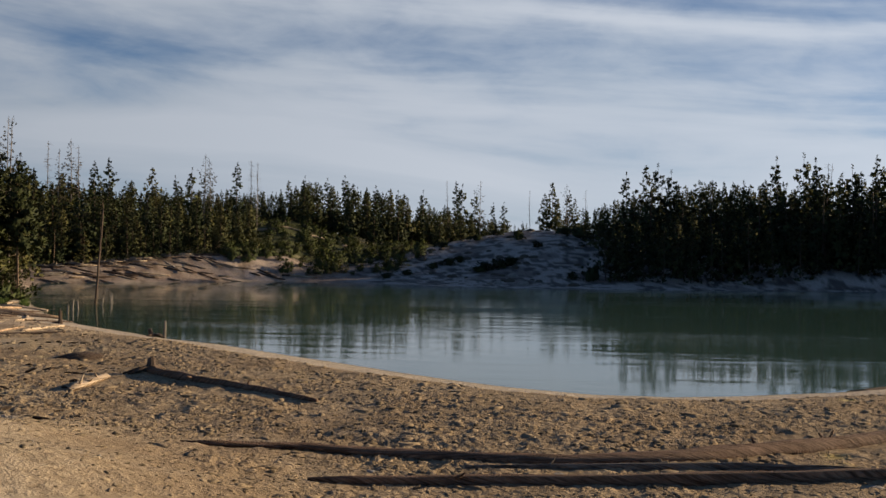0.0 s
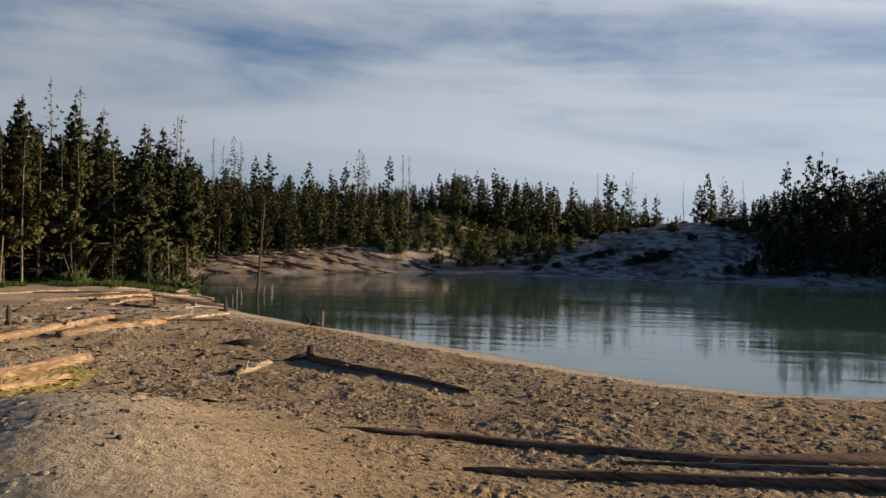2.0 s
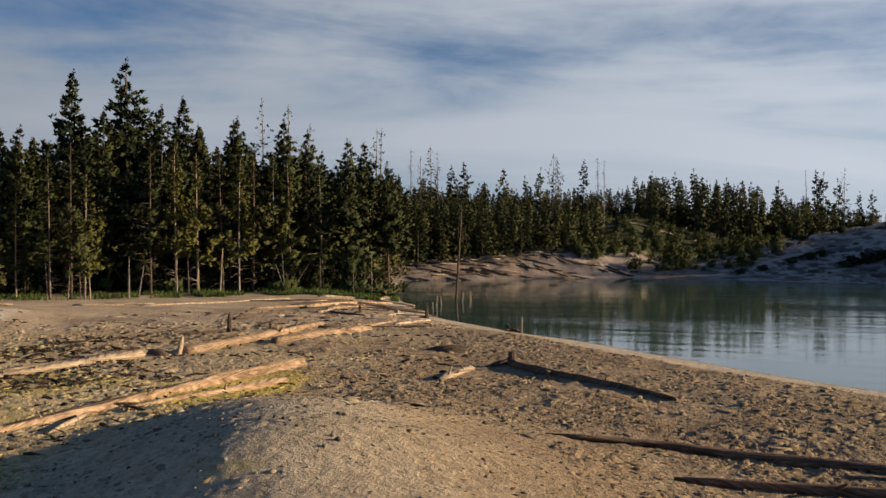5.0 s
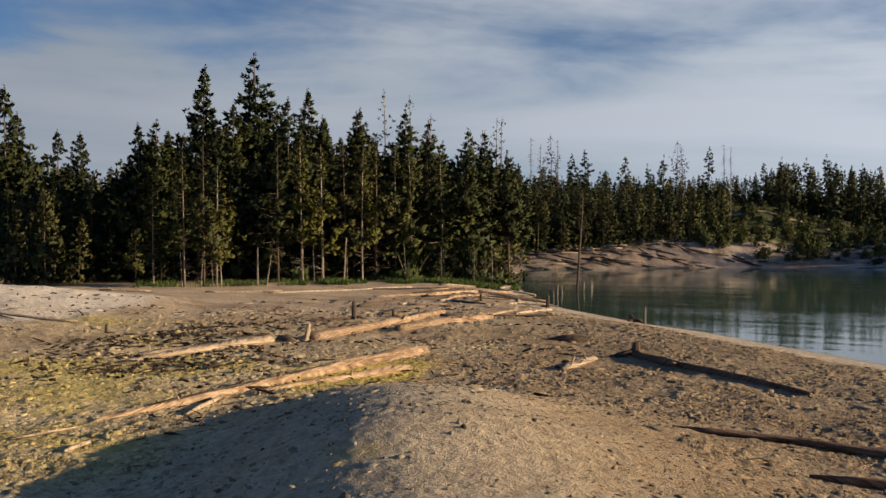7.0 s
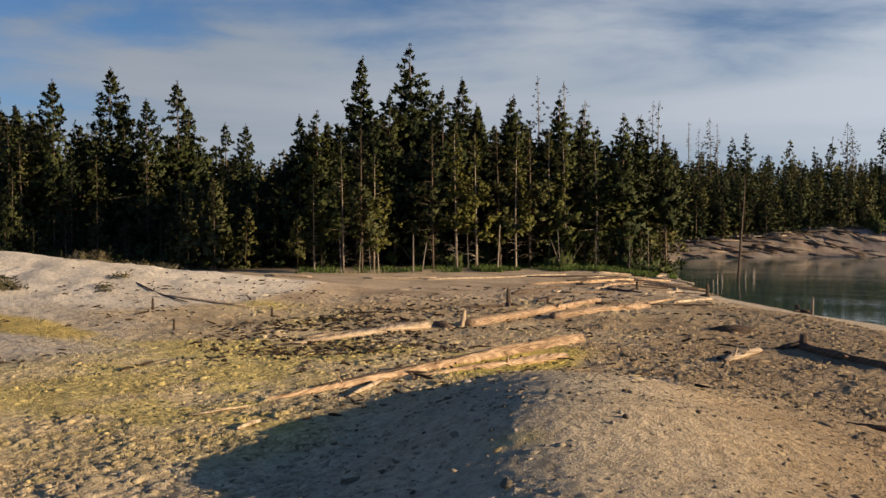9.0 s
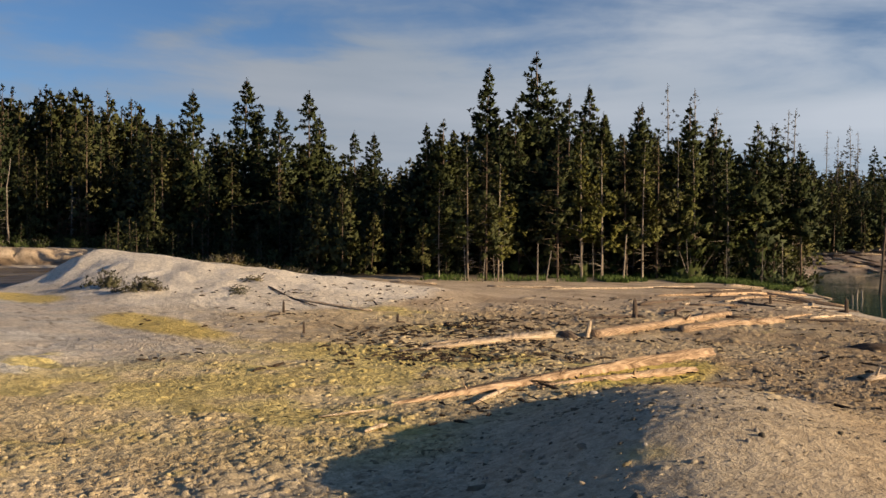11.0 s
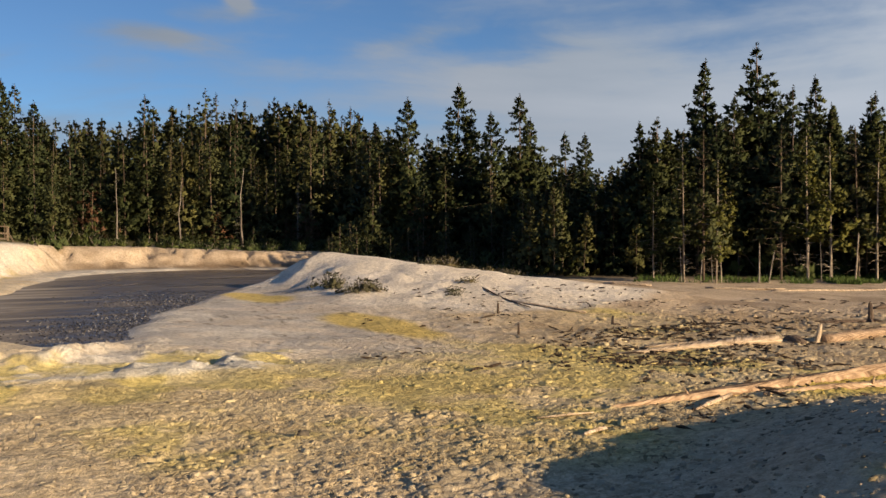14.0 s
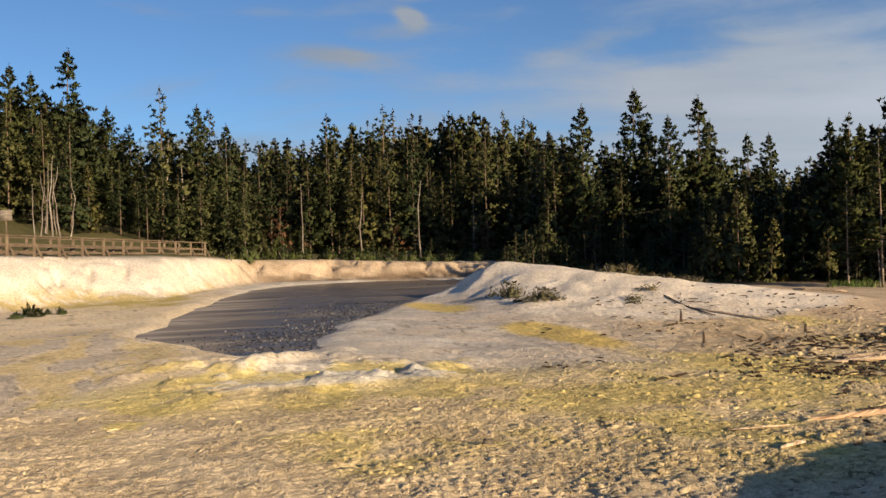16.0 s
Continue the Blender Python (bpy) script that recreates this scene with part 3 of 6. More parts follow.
    # pale sinter round the pool
    edge = smooth(pool + 3 * (n1 - 0.5), 9.5, 4.0) * smooth(-x, 15, 19)
    lay((0.64, 0.585, 0.51), edge * 0.85)
    lay((0.82, 0.69, 0.46), edge * smooth(az, 79, 86) * 0.85)
    lay((0.70, 0.67, 0.60), edge * smooth(n1, 0.45, 0.6) * (1 - 0.8 * smooth(az, 81, 87)) * 0.9)
    lay((0.50, 0.48, 0.44), edge * smooth(n2, 0.45, 0.6) * (1 - 0.9 * smooth(az, 81, 87)) * 0.8)
    lay((0.68, 0.53, 0.16), smooth(s4 + 0.7 * (n1 - 0.5), 0.22, 0.6) * 0.9)
    s7 = np.exp(-((x + 17.0) / 2.6) ** 2 - ((y - 1.0) / 1.8) ** 2)
    lay((0.74, 0.61, 0.34), smooth(s7 + 1.2 * (n1 - 0.5), 0.35, 0.8) * 0.8)
    lay((0.77, 0.65, 0.23), smooth(s3 + 0.7 * s7 + 2.4 * (fbm(x * 0.9, y * 0.9, 59) - 0.5), 0.70, 1.05) * 0.8)
    lay((0.74, 0.72, 0.64), smooth(s3 * 1.1 + 1.5 * (fbm(x * 1.15, y * 1.15, 81) - 0.5), 0.80, 1.0) * 0.9)
    # dry cracks in the sinter
    crack = np.abs(fbm(x * 0.55, y * 0.8, 63, 3) - 0.5)
    lay((0.16, 0.135, 0.105), edge * smooth(crack, 0.010, 0.003) * smooth(pool, 0.3, 1.0) * 0.7)
    lay((0.52, 0.43, 0.09), smooth(np.exp(-((x + 46) / 9) ** 2 - ((y - 0.5) / 4) ** 2) + 1.2 * (n1 - 0.5), 0.6, 0.9) * smooth(pool, 0.3, 1.5) * 0.8)
    plates = np.exp(-((x + 24) / 7) ** 2 - ((y + 1.5) / 3.2) ** 2)
    bands = fbm(x * 0.55 + 0.3 * n1, y * 1.6 + 1.1 * n1, 68)
    lay((0.56, 0.50, 0.42), smooth(plates + 0.5 * (n3 - 0.5), 0.3, 0.7) * smooth(bands, 0.46, 0.54) * smooth(pool, 0.1, 0.4) * 0.75)
    lay((0.70, 0.56, 0.24), smooth(plates + 0.5 * (n3 - 0.5), 0.25, 0.6) * smooth(bands, 0.44, 0.36) * smooth(pool, 0.1, 0.4) * 0.6)
    lay((0.20, 0.165, 0.12), smooth(plates, 0.3, 0.6) * smooth(np.abs(bands - 0.5), 0.012, 0.003) * smooth(pool, 0.1, 0.4) * 0.7)
    # wet margin of the lake
    lay((0.60, 0.53, 0.425), smooth(lake - 0.75 - 0.9 * fbm(x * 0.7, y * 0.7, 3), 0.25, 0.0) * smooth(d, 62, 58))
    lay((0.27, 0.24, 0.19), smooth(lake, 0.30, 0.08) * smooth(d, 62, 58))
    # white ridge and bank
    a = radians(27)
    t = (x + 37.6) * math.cos(a) + (y - 15) * math.sin(a)
    s = -(x + 37.6) * math.sin(a) + (y - 15) * math.cos(a)
    back = np.where(s > 0, 4.5, np.interp(t, [-4, -1, 1, 3, 5, 8, 12], [1.8, 2.3, 3.0, 4.5, 6.5, 8.5, 8.5]))
    lay((0.80, 0.74, 0.635), smooth(np.exp(-(s / back) ** 2) * smooth(t, -4.0, -2.0) * smooth(t, 17, 11) + 0.35 * (n1 - 0.5), 0.3, 0.55))
    w = d - np.interp(az, RIM_AZ, RIM_AT)
    lay((0.82, 0.765, 0.665), smooth(az, 83, 86) * smooth(w, -0.5, 1.0) * (1 - smooth(w, 9, 12)))
    lay((0.60, 0.47, 0.13), smooth(az, 84, 86) * smooth(w + 3 * (n1 - 0.5), -1.2, 0.0) * smooth(w + 3 * (n1 - 0.5), 3.0, 1.2) * smooth(n2, 0.38, 0.55) * 0.75)
    lay((0.60, 0.49, 0.36), smooth(az, 62, 67) * (1 - smooth(az, 82, 85)) * smooth(w, -1, 0.5) * (1 - smooth(w, 4, 6)))
    lay((0.15, 0.105, 0.065), smooth(az, 62, 67) * (1 - smooth(az, 79, 84)) * smooth(w, -1.0, 0.0) * (1 - smooth(w + 1.8 * (n1 - 0.5), 0.8, 1.4)) * (0.35 + 0.5 * smooth(n2, 0.34, 0.5)))
    lay((0.30, 0.22, 0.14), smooth(az, 62, 67) * (1 - smooth(az, 83, 86)) * smooth(w, -1, 0.5) * smooth(n2, 0.52, 0.62) * (1 - smooth(w, 4, 6)) * 0.4)
    grassy = smooth(az, 66, 70) * smooth(w, 5 + 3 * n1, 9 + 5 * n1)
    lay((0.12, 0.115, 0.05), grassy)
    # forest floor
    wood = smooth(d, 44, 49) * smooth(az, 27, 31) * (1 - smooth(az, 52, 60)) + smooth(d, 50, 60) * smooth(az, 50, 54) * (1 - smooth(az, 63, 68))
    lay((0.085, 0.068, 0.042), np.clip(wood, 0, 1))
    lay((0.075, 0.11, 0.03), smooth(d, 44.5, 46.5) * (1 - smooth(d, 52, 56)) * smooth(az, 28.5, 31) * (1 - smooth(az, 38, 41)))
    # far bank of the lake
    far = smooth(d, 60, 63) * (1 - smooth(az, 28, 32))
    lay((0.33, 0.262, 0.215), far)
    lay((0.52, 0.44, 0.38), far * np.exp(-((az - 15.6) / 2.6) ** 2) * 0.9)
    lay((0.15, 0.115, 0.085), far * smooth(n2, 0.50, 0.60) * 0.75)
    lay((0.43, 0.375, 0.32), far * smooth(fbm(x * 0.9, y * 2.6, 58), 0.5, 0.62) * smooth(az, 11, 14) * 0.7)
    lay((0.48, 0.435, 0.395), far * (1 - smooth(az, 8, 12)))
    lay((0.07, 0.065, 0.06), far * (1 - smooth(az, 8, 12)) * smooth(n2, 0.5, 0.60) * 0.85)
    lay((0.11, 0.085, 0.075), far * (1 - smooth(az, 8, 12)) * smooth(n1, 0.52, 0.6) * 0.6)
    deep = np.interp(az, BANK_AZ, BANK_IN)
    lay((0.075, 0.055, 0.036), far * smooth(az, 12, 15) * smooth(lake - deep + 5 * (n2 - 0.5), -1.6, 0.2) * 0.9)
    lay((0.075, 0.085, 0.034), far * smooth(lake - deep + 4 * (n1 - 0.5), -0.5, 2.5))
    lay((0.30, 0.28, 0.17), far * smooth(lake - deep, 0, 3) * smooth(n3, 0.52, 0.6) * 0.8)
    lay((0.06, 0.065, 0.03), smooth(d, 150, 200))
    return col


def ground():
    az = np.concatenate([np.arange(-22, 98, 0.175), np.arange(98, 338, 4.0)])
    rad, r = [0.6], 0.6
    while r < 2600:
        r += 0.35 if r < 5.5 else 0.0041 * r if r < 16 else 0.0055 * r if r < 22 else 0.0080 * r if r < 95 else 0.035 * r
        rad.append(r)
    A, R = np.meshgrid(np.radians(az), np.array(rad), indexing="ij")
    X, Y = -np.sin(A) * R, np.cos(A) * R
    x, y = X.ravel(), Y.ravel()
    z = land(x, y)
    na, nr = X.shape
    i = np.arange(na)[:, None]
    j = np.arange(nr - 1)[None, :]
    k = (i + 1) % na
    quads = np.stack([i * nr + j, i * nr + j + 1, k * nr + j + 1, k * nr + j], -1).reshape(-1, 4)
    verts = np.vstack([np.stack([x, y, z], -1), [[0, 0, float(land(0, 0)[0])]]])
    tris = [(len(verts) - 1, int(b * nr), int(((b + 1) % na) * nr)) for b in range(na)]
    me = bpy.data.meshes.new("ground")
    me.from_pydata(verts.tolist(), [], quads.tolist() + tris)
    col = np.ones((len(verts), 4))
    vx, vy = verts[:, 0], verts[:, 1]
    col[:, :3] = pigment(vx, vy)
    own = cobbles(vx, vy)[1]
    nil = np.zeros(len(vx))
    col[:, 3] = clods(vx, vy, np.hypot(vx, vy), bearing(vx, vy), outside(vx, vy, LAKE), outside(vx, vy, POOL), nil, nil)
    col[:, 3] *= 1 - 0.9 * smooth(land(vx, vy, False) - 0.2, 0.12, 0.5) * smooth(vx, -20, -15)
    col[:, :3] *= (1 + 0.30 * col[:, 3] * (own - 0.5))[:, None]
    at = me.color_attributes.new("pigment", "FLOAT_COLOR", "POINT")
    at.data.foreach_set("color", col.ravel())
    me.polygons.foreach_set("use_smooth", [True] * len(me.polygons))
    me.materials.append(EARTH)
    me.update()
    ob = new("ground", me)
    return tagged(ob, "tan crusted mudflat with yellow sulphur stains round a lake", "ground", kind="structure")


ground()


def sheet(name, poly, z, mat, label, category):
    bm = bmesh.new()
    bm.faces.new([bm.verts.new((x, y, z)) for x, y in poly])
    bmesh.ops.triangulate(bm, faces=bm.faces[:])
    me = bpy.data.meshes.new(name)
    bm.to_mesh(me)
    bm.free()
    me.materials.append(mat)
    return tagged(new(name, me), label, category, kind="structure")


def grown(poly, by):
    """An outline pushed outwards, so that the sheet runs under the shore."""
    c = Vector((sum(p[0] for p in poly) / len(poly), sum(p[1] for p in poly) / len(poly)))
    return [tuple(Vector(p) + (Vector(p) - c).normalized() * by) for p in poly]


sheet("water", grown(LAKE, 1.2), 0.0, WATER, "milky green thermal lake with faint ripples", "lake")
sheet("mud_pool", grown(POOL, 1.0), 0.30, MUD, "dark grey wet mud pool with pale streaks", "mud pool")


def floor_at(x, y):
    return float(land(x, y)[0])


def spot(az, d):
    a = radians(az)
    return -math.sin(a) * d, math.cos(a) * d


# ---- building blocks ----
class Soup:
    """Gathers faces for one mesh."""

    def __init__(self):
        self.v, self.f, self.uv = [], [], []

    def tri(self, a, b, c):
        n = len(self.v)
        self.v += [a, b, c]
        self.f.append((n, n + 1, n + 2))

    def tube(self, pts, radii, sides=7, rng=None, wobble=0.0, cap=True):
        """A tapered, slightly uneven tube along points."""
        n0, P = len(self.v), [Vector(p) for p in pts]
        for i, p in enumerate(P):
            t = (P[min(i + 1, len(P) - 1)] - P[max(i - 1, 0)]).normalized()
            a = t.cross(Vector((0.31, 0.17, 0.93)) if abs(t.z) < 0.9 else Vector((1, 0.1, 0))).normalized()
            b = t.cross(a)
            for k in range(sides):
                w = 2 * math.pi * k / sides
                r = radii[i] * (1 + (rng.uniform(-wobble, wobble) if rng else 0))
                self.v.append(tuple(p + a * (r * math.cos(w)) + b * (r * math.sin(w))))
        for i in range(len(P) - 1):
            for k in range(sides):
                m = (k + 1) % sides
                self.f.append((n0 + i * sides + k, n0 + i * sides + m, n0 + (i + 1) * sides + m, n0 + (i + 1) * sides + k))
        if cap:
            self.f.append(tuple(n0 + k for k in reversed(range(sides))))
            e = n0 + (len(P) - 1) * sides
            self.f.append(tuple(e + k for k in range(sides)))

    def box(self, m, size):
        n = len(self.v)
        for sx, sy, sz in ((-1, -1, -1), (1, -1, -1), (1, 1, -1), (-1, 1, -1), (-1, -1, 1), (1, -1, 1), (1, 1, 1), (-1, 1, 1)):
            self.v.append(tuple(m @ Vector((sx * size[0] / 2, sy * size[1] / 2, sz * size[2] / 2))))
        for q in ((3, 2, 1, 0), (4, 5, 6, 7), (0, 1, 5, 4), (1, 2, 6, 5), (2, 3, 7, 6), (3, 0, 4, 7)):
            self.f.append(tuple(n + i for i in q))

    def mesh(self, name, mat, shade=True):
        me = bpy.data.meshes.new(name)
        me.from_pydata(self.v, [], self.f)
        if shade:
            me.polygons.foreach_set("use_smooth", [True] * len(me.polygons))
        me.materials.append(mat)
        return me


def wrap_uv(me):
    """Length along v, way round along u, for the grain."""
    uv = me.uv_layers.new(name="UVMap")
    co = np.empty(len(me.vertices) * 3)
    me.vertices.foreach_get("co", co)
    co = co.reshape(-1, 3)
    idx = np.empty(len(me.loops), int)
    me.loops.foreach_get("vertex_index", idx)
    lo, hi = co.min(0), co.max(0)
    axis = int(np.argmax(hi - lo))
    others = [k for k in range(3) if k != axis]
    p = co[idx]
    flat = np.stack([(p[:, others[0]] + 0.7 * p[:, others[1]]) * 1.6, p[:, axis]], -1)
    uv.data.foreach_set("uv", flat.ravel())


def part(name, soup, mat, parent, label="", shade=True, uv=True):
    me = soup.mesh(name, mat, shade)
    if uv:
        wrap_uv(me)
    ob = new(name, me)
    ob.parent = parent
    return tagged(ob, label) if label else ob


def thing(name, label, category, group=""):
    return tagged(new(name), label, category, group)


# ---- trees ----
class Leaves:
    """Gathers needle blades in tufts, with the way each one faces and the tone of its tuft."""

    def __init__(self, rng):
        self.rng, self.v, self.out, self.tone = rng, [], [], []

    def tuft(self, c, way, size, blades, fine, middle):
        """A rounded brush of blades round c; middle is the heart of the whole crown."""
        g = self.rng.gauss
        tone = min(1.0, max(0.0, g(0.36, 0.13)))
        radial = c - middle
        radial = radial.normalized() if radial.length > 1e-6 else Vector((0, 0, 1))
        for _ in range(blades):
            d = Vector((g(0, 1), g(0, 1), g(0, 0.8))).normalized()
            o = c + d * (size * self.rng.uniform(0.0, 0.55))
            w = (d * 0.9 + way * 0.7 + Vector((0, 0, 0.35))).normalized()
            n = (d * 0.38 + radial * 0.9 + Vector((0, 0, 0.25))).normalized()
            side = w.cross(n + Vector((g(0, 1), g(0, 1), g(0, 1))) * 0.35).normalized() * (size * fine * self.rng.uniform(0.7, 1.3))
            tip = o + w * (size * self.rng.uniform(0.6, 1.15))
            if side.cross(tip - o).dot(n) < 0:
                side = -side
            self.v += [tuple(o - side), tuple(o + side), tuple(tip)]
            self.out += [tuple(n)] * 3
            self.tone += [tone] * 3

    def mesh(self, name, mat):
        me = bpy.data.meshes.new(name)
        me.from_pydata(self.v, [], [(k, k + 1, k + 2) for k in range(0, len(self.v), 3)])
        me.attributes.new("out", "FLOAT_VECTOR", "POINT").data.foreach_set("vector", np.array(self.out, np.float32).ravel())
        me.polygons.foreach_set("use_smooth", [True] * len(me.polygons))
        me.normals_split_custom_set_from_vertices(self.out)
        me.attributes.new("tuft", "FLOAT", "POINT").data.foreach_set("value", np.array(self.tone, np.float32))
        me.materials.append(mat)
        return me


def leafy(name, leaves, mat, parent):
    ob = new(name, leaves.mesh(name, mat))
    ob.parent = parent
    return ob


def pine_parts(seed, start=0.2, width=0.13, boughs=70, tufts=4.0, size=0.033, blades=9, fine=0.38, power=0.7, low=0.72, bare=0.0, bend=0.01, stem=0.0085, limbs=22, rings=6, wood=True, top=5, crook=0.0, taper=0.68):
    """A pine one unit tall: trunk, bare lower limbs, and boughs that carry needles in separate tufts."""
    rng = random.Random(seed)
    trunk, crown = Soup(), Leaves(rng)
    lean = [rng.uniform(-bend, bend), rng.uniform(-bend, bend)]
    lobe = [(rng.uniform(0, 6.283), rng.uniform(0.08, 0.28), k) for k in (1, 2, 3)]
    kinks = [rng.gauss(0, crook) for _ in range(8)]

    def axis(s):
        k = s * 6.99
        j = int(k)
        c = kinks[j] + (kinks[min(j + 1, 7)] - kinks[j]) * (k - j)
        return Vector((lean[0] * math.sin(2.3 * s) + c * s, lean[1] * math.sin(2.9 * s) - 0.6 * c * s, s))

    steps = [0, 0.02, 0.1, 0.25, 0.45, 0.65, 0.82, 0.985]
    trunk.tube([axis(s) for s in steps], [stem * (1.3 if s == 0 else 1) * (1 - 0.9 * s) + 0.0006 for s in steps], rings, rng, 0.08)
    for _ in range(limbs):
        s = rng.uniform(0.07, max(start + 0.15, 0.25)) if bare < 1 else rng.uniform(0.15, 0.97)
        a, l = rng.uniform(0, 6.283), max(width, 0.09) * rng.uniform(0.2, 0.85) * (1 - 0.7 * s)
        p = axis(s)
        q = p + Vector((math.cos(a) * l, math.sin(a) * l, rng.uniform(-0.35, 0.3) * l))
        trunk.tube([p, (p + q) / 2 + Vector((0, 0, l * 0.08)), q], [0.0018, 0.0012, 0.0004], 3, cap=False)
    if bare >= 1:
        return trunk, crown
    gaps = [(rng.random(), rng.uniform(0, 6.283)) for _ in range(3)]
    for b in range(boughs):
        f = ((b + rng.random()) / boughs) ** 0.9
        a = 2.39996 * b + rng.gauss(0, 0.35)
        if any(abs(f - gf) < 0.07 and math.cos(a - ga) > 0.2 for gf, ga in gaps):
            continue
        s = start + (0.96 - start) * f
        prof = (1 - f) ** power * (low + (1 - low) * min(1.0, f * 3.5)) + 0.03
        prof *= (1 + sum(h * math.cos(k * (a - o) + 5 * f) for o, h, k in lobe)) * rng.choice((0.6, 0.85, 1.0, 1.0, 1.15))
        l = 1.45 * width * prof
        p = axis(s)
        flat = Vector((math.cos(a), math.sin(a), 0))
        rise = rng.gauss(-0.14, 0.13) + 0.5 * f * f
        tip = p + flat * l + Vector((0, 0, rise * l + 0.15 * l))
        bow = (p + tip) / 2 - Vector((0, 0, 0.10 * l))
        if wood:
            trunk.tube([p, tip], [0.0020 * (1.2 - f), 0.0004], 3, cap=False)
        if rng.random() < bare:
            continue
        n = max(1, int(tufts * (0.12 + 1.1 * prof) + rng.random()))
        way = (tip - bow).normalized()
        heart = axis(max(0.0, s - 0.35 * l))
        for k in range(n):
            u = 1.0 - 0.78 * (k / n) ** 0.85 - 0.12 * rng.random()
            c = (p + (bow - p) * (2 * u) if u < 0.5 else bow + (tip - bow) * (2 * u - 1))
            c = c + Vector((-flat.y, flat.x, 0)) * (rng.gauss(0, 0.30) * l * (1.2 - u)) + Vector((0, 0, rng.gauss(0, 0.08) * l))
            crown.tuft(c, way, size * rng.uniform(0.75, 1.2) * (1.15 - taper * f), blades, fine, heart)
    for k in range(top):
        s = 0.99 - 0.012 * k
        crown.tuft(axis(s) + Vector((rng.gauss(0, 0.003), rng.gauss(0, 0.003), 0)), Vector((0, 0, 1)), size * (0.36 + 0.05 * k), max(4, blades // 2), fine * 0.6, axis(s - 0.05))
    return trunk, crown


def pine(name, label, seed, bark, needles, group="", **how):
    t = thing(name, label, "tree", group)
    trunk, crown = pine_parts(seed, **how)
    part("trunk", trunk, bark, t)
    if crown.v:
        leafy("crown", crown, needles, t)
    t.location = (0, 0, -80)
    return t


def shrub_leaves(seed, n=70, size=0.16):
    rng = random.Random(seed)
    s = Leaves(rng)
    lumps = [(rng.uniform(0, 6.283), abs(rng.gauss(0, 0.36)), rng.uniform(0.6, 1.0)) for _ in range(9)]
    for _ in range(n):
        a, r, top = rng.choice(lumps)
        c = Vector((math.cos(a) * r + rng.gauss(0, 0.14), math.sin(a) * r + rng.gauss(0, 0.14), max(0.03, top * (1 - r * r) * rng.uniform(0.1, 0.9))))
        s.tuft(c, Vector((0, 0, 1)), size * rng.uniform(0.7, 1.2), 5, 0.26, Vector((0, 0, 0.1)))
    return s


def shrub(name, label, seed, mat, n=70, size=0.16):
    t = thing(name, label, "shrub")
    s = Soup()
    rng = random.Random(seed + 5)
    for _ in range(9):
        a, r = rng.uniform(0, 6.283), rng.uniform(0.1, 0.6)
        s.tube([(0, 0, -0.08), (math.cos(a) * r * 0.5, math.sin(a) * r * 0.5, 0.25), (math.cos(a) * r, math.sin(a) * r, 0.6)], [0.02, 0.014, 0.005], 4, cap=False)
    part("stem", s, DEADWOOD, t)
    leafy("foliage", shrub_leaves(seed, n, size), mat, t)
    t.location = (0, 0, -80)
    return t


PINES = [
    pine("pine_tree", "tall dark green lodgepole pine with bare lower trunk", 1, BARK, NEEDLES, start=0.29, width=0.163, boughs=83, tufts=10.3, power=0.95, limbs=34),
    pine("pine_tree", "tall dark green lodgepole pine with irregular crown", 2, BARK, NEEDLES, start=0.16, width=0.181, boughs=98, tufts=10.3, power=1.04, limbs=26),
    pine("pine_tree", "slender dark green lodgepole pine with bare lower trunk", 3, BARK, NEEDLES, start=0.34, width=0.127, boughs=75, tufts=9.1, power=0.95, limbs=36),
    pine("pine_tree", "broad dark green lodgepole pine with rounded top", 4, BARK, NEEDLES, start=0.19, width=0.200, boughs=93, tufts=11.4, power=0.92, limbs=26, low=0.7),
]
BIGPINES = [
    pine("pine_tree", "big dark green pine with layered boughs and gaps", 8, BARK, NEEDLES, start=0.07, width=0.248, boughs=104, tufts=12.5, power=1.06, limbs=20, low=0.8),
    pine("pine_tree", "big dark green pine with open uneven crown", 9, BARK, NEEDLES, start=0.12, width=0.230, boughs=92, tufts=12.5, power=0.99, limbs=24, low=0.7),
]
MIDPINES = [
    pine("pine_tree", "dark green pine at the edge of the woods", 5, BARK, NEEDLES, start=0.07, width=0.160, boughs=74, tufts=6.0, size=0.034, blades=7, fine=0.42, power=0.9, low=0.8, limbs=14, rings=5, wood=False),
    pine("pine_tree", "dark green slender pine at the edge of the woods", 6, BARK, NEEDLES, start=0.16, width=0.130, boughs=70, tufts=6.0, size=0.032, blades=7, fine=0.42, power=0.85, low=0.8, limbs=18, rings=5, wood=False),
    pine("pine_tree", "olive green broad pine at the edge of the woods", 7, BARK, NEEDLES_OLIVE, start=0.05, width=0.175, boughs=74, tufts=6.4, size=0.035, blades=7, fine=0.42, power=0.8, low=0.9, limbs=12, rings=5, wood=False),
    pine("pine_tree", "olive green pine with uneven crown at the wood's edge", 14, BARK, NEEDLES_OLIVE, start=0.09, width=0.150, boughs=72, tufts=6.0, size=0.034, blades=7, fine=0.42, power=0.85, low=0.85, limbs=12, rings=5, wood=False),
]
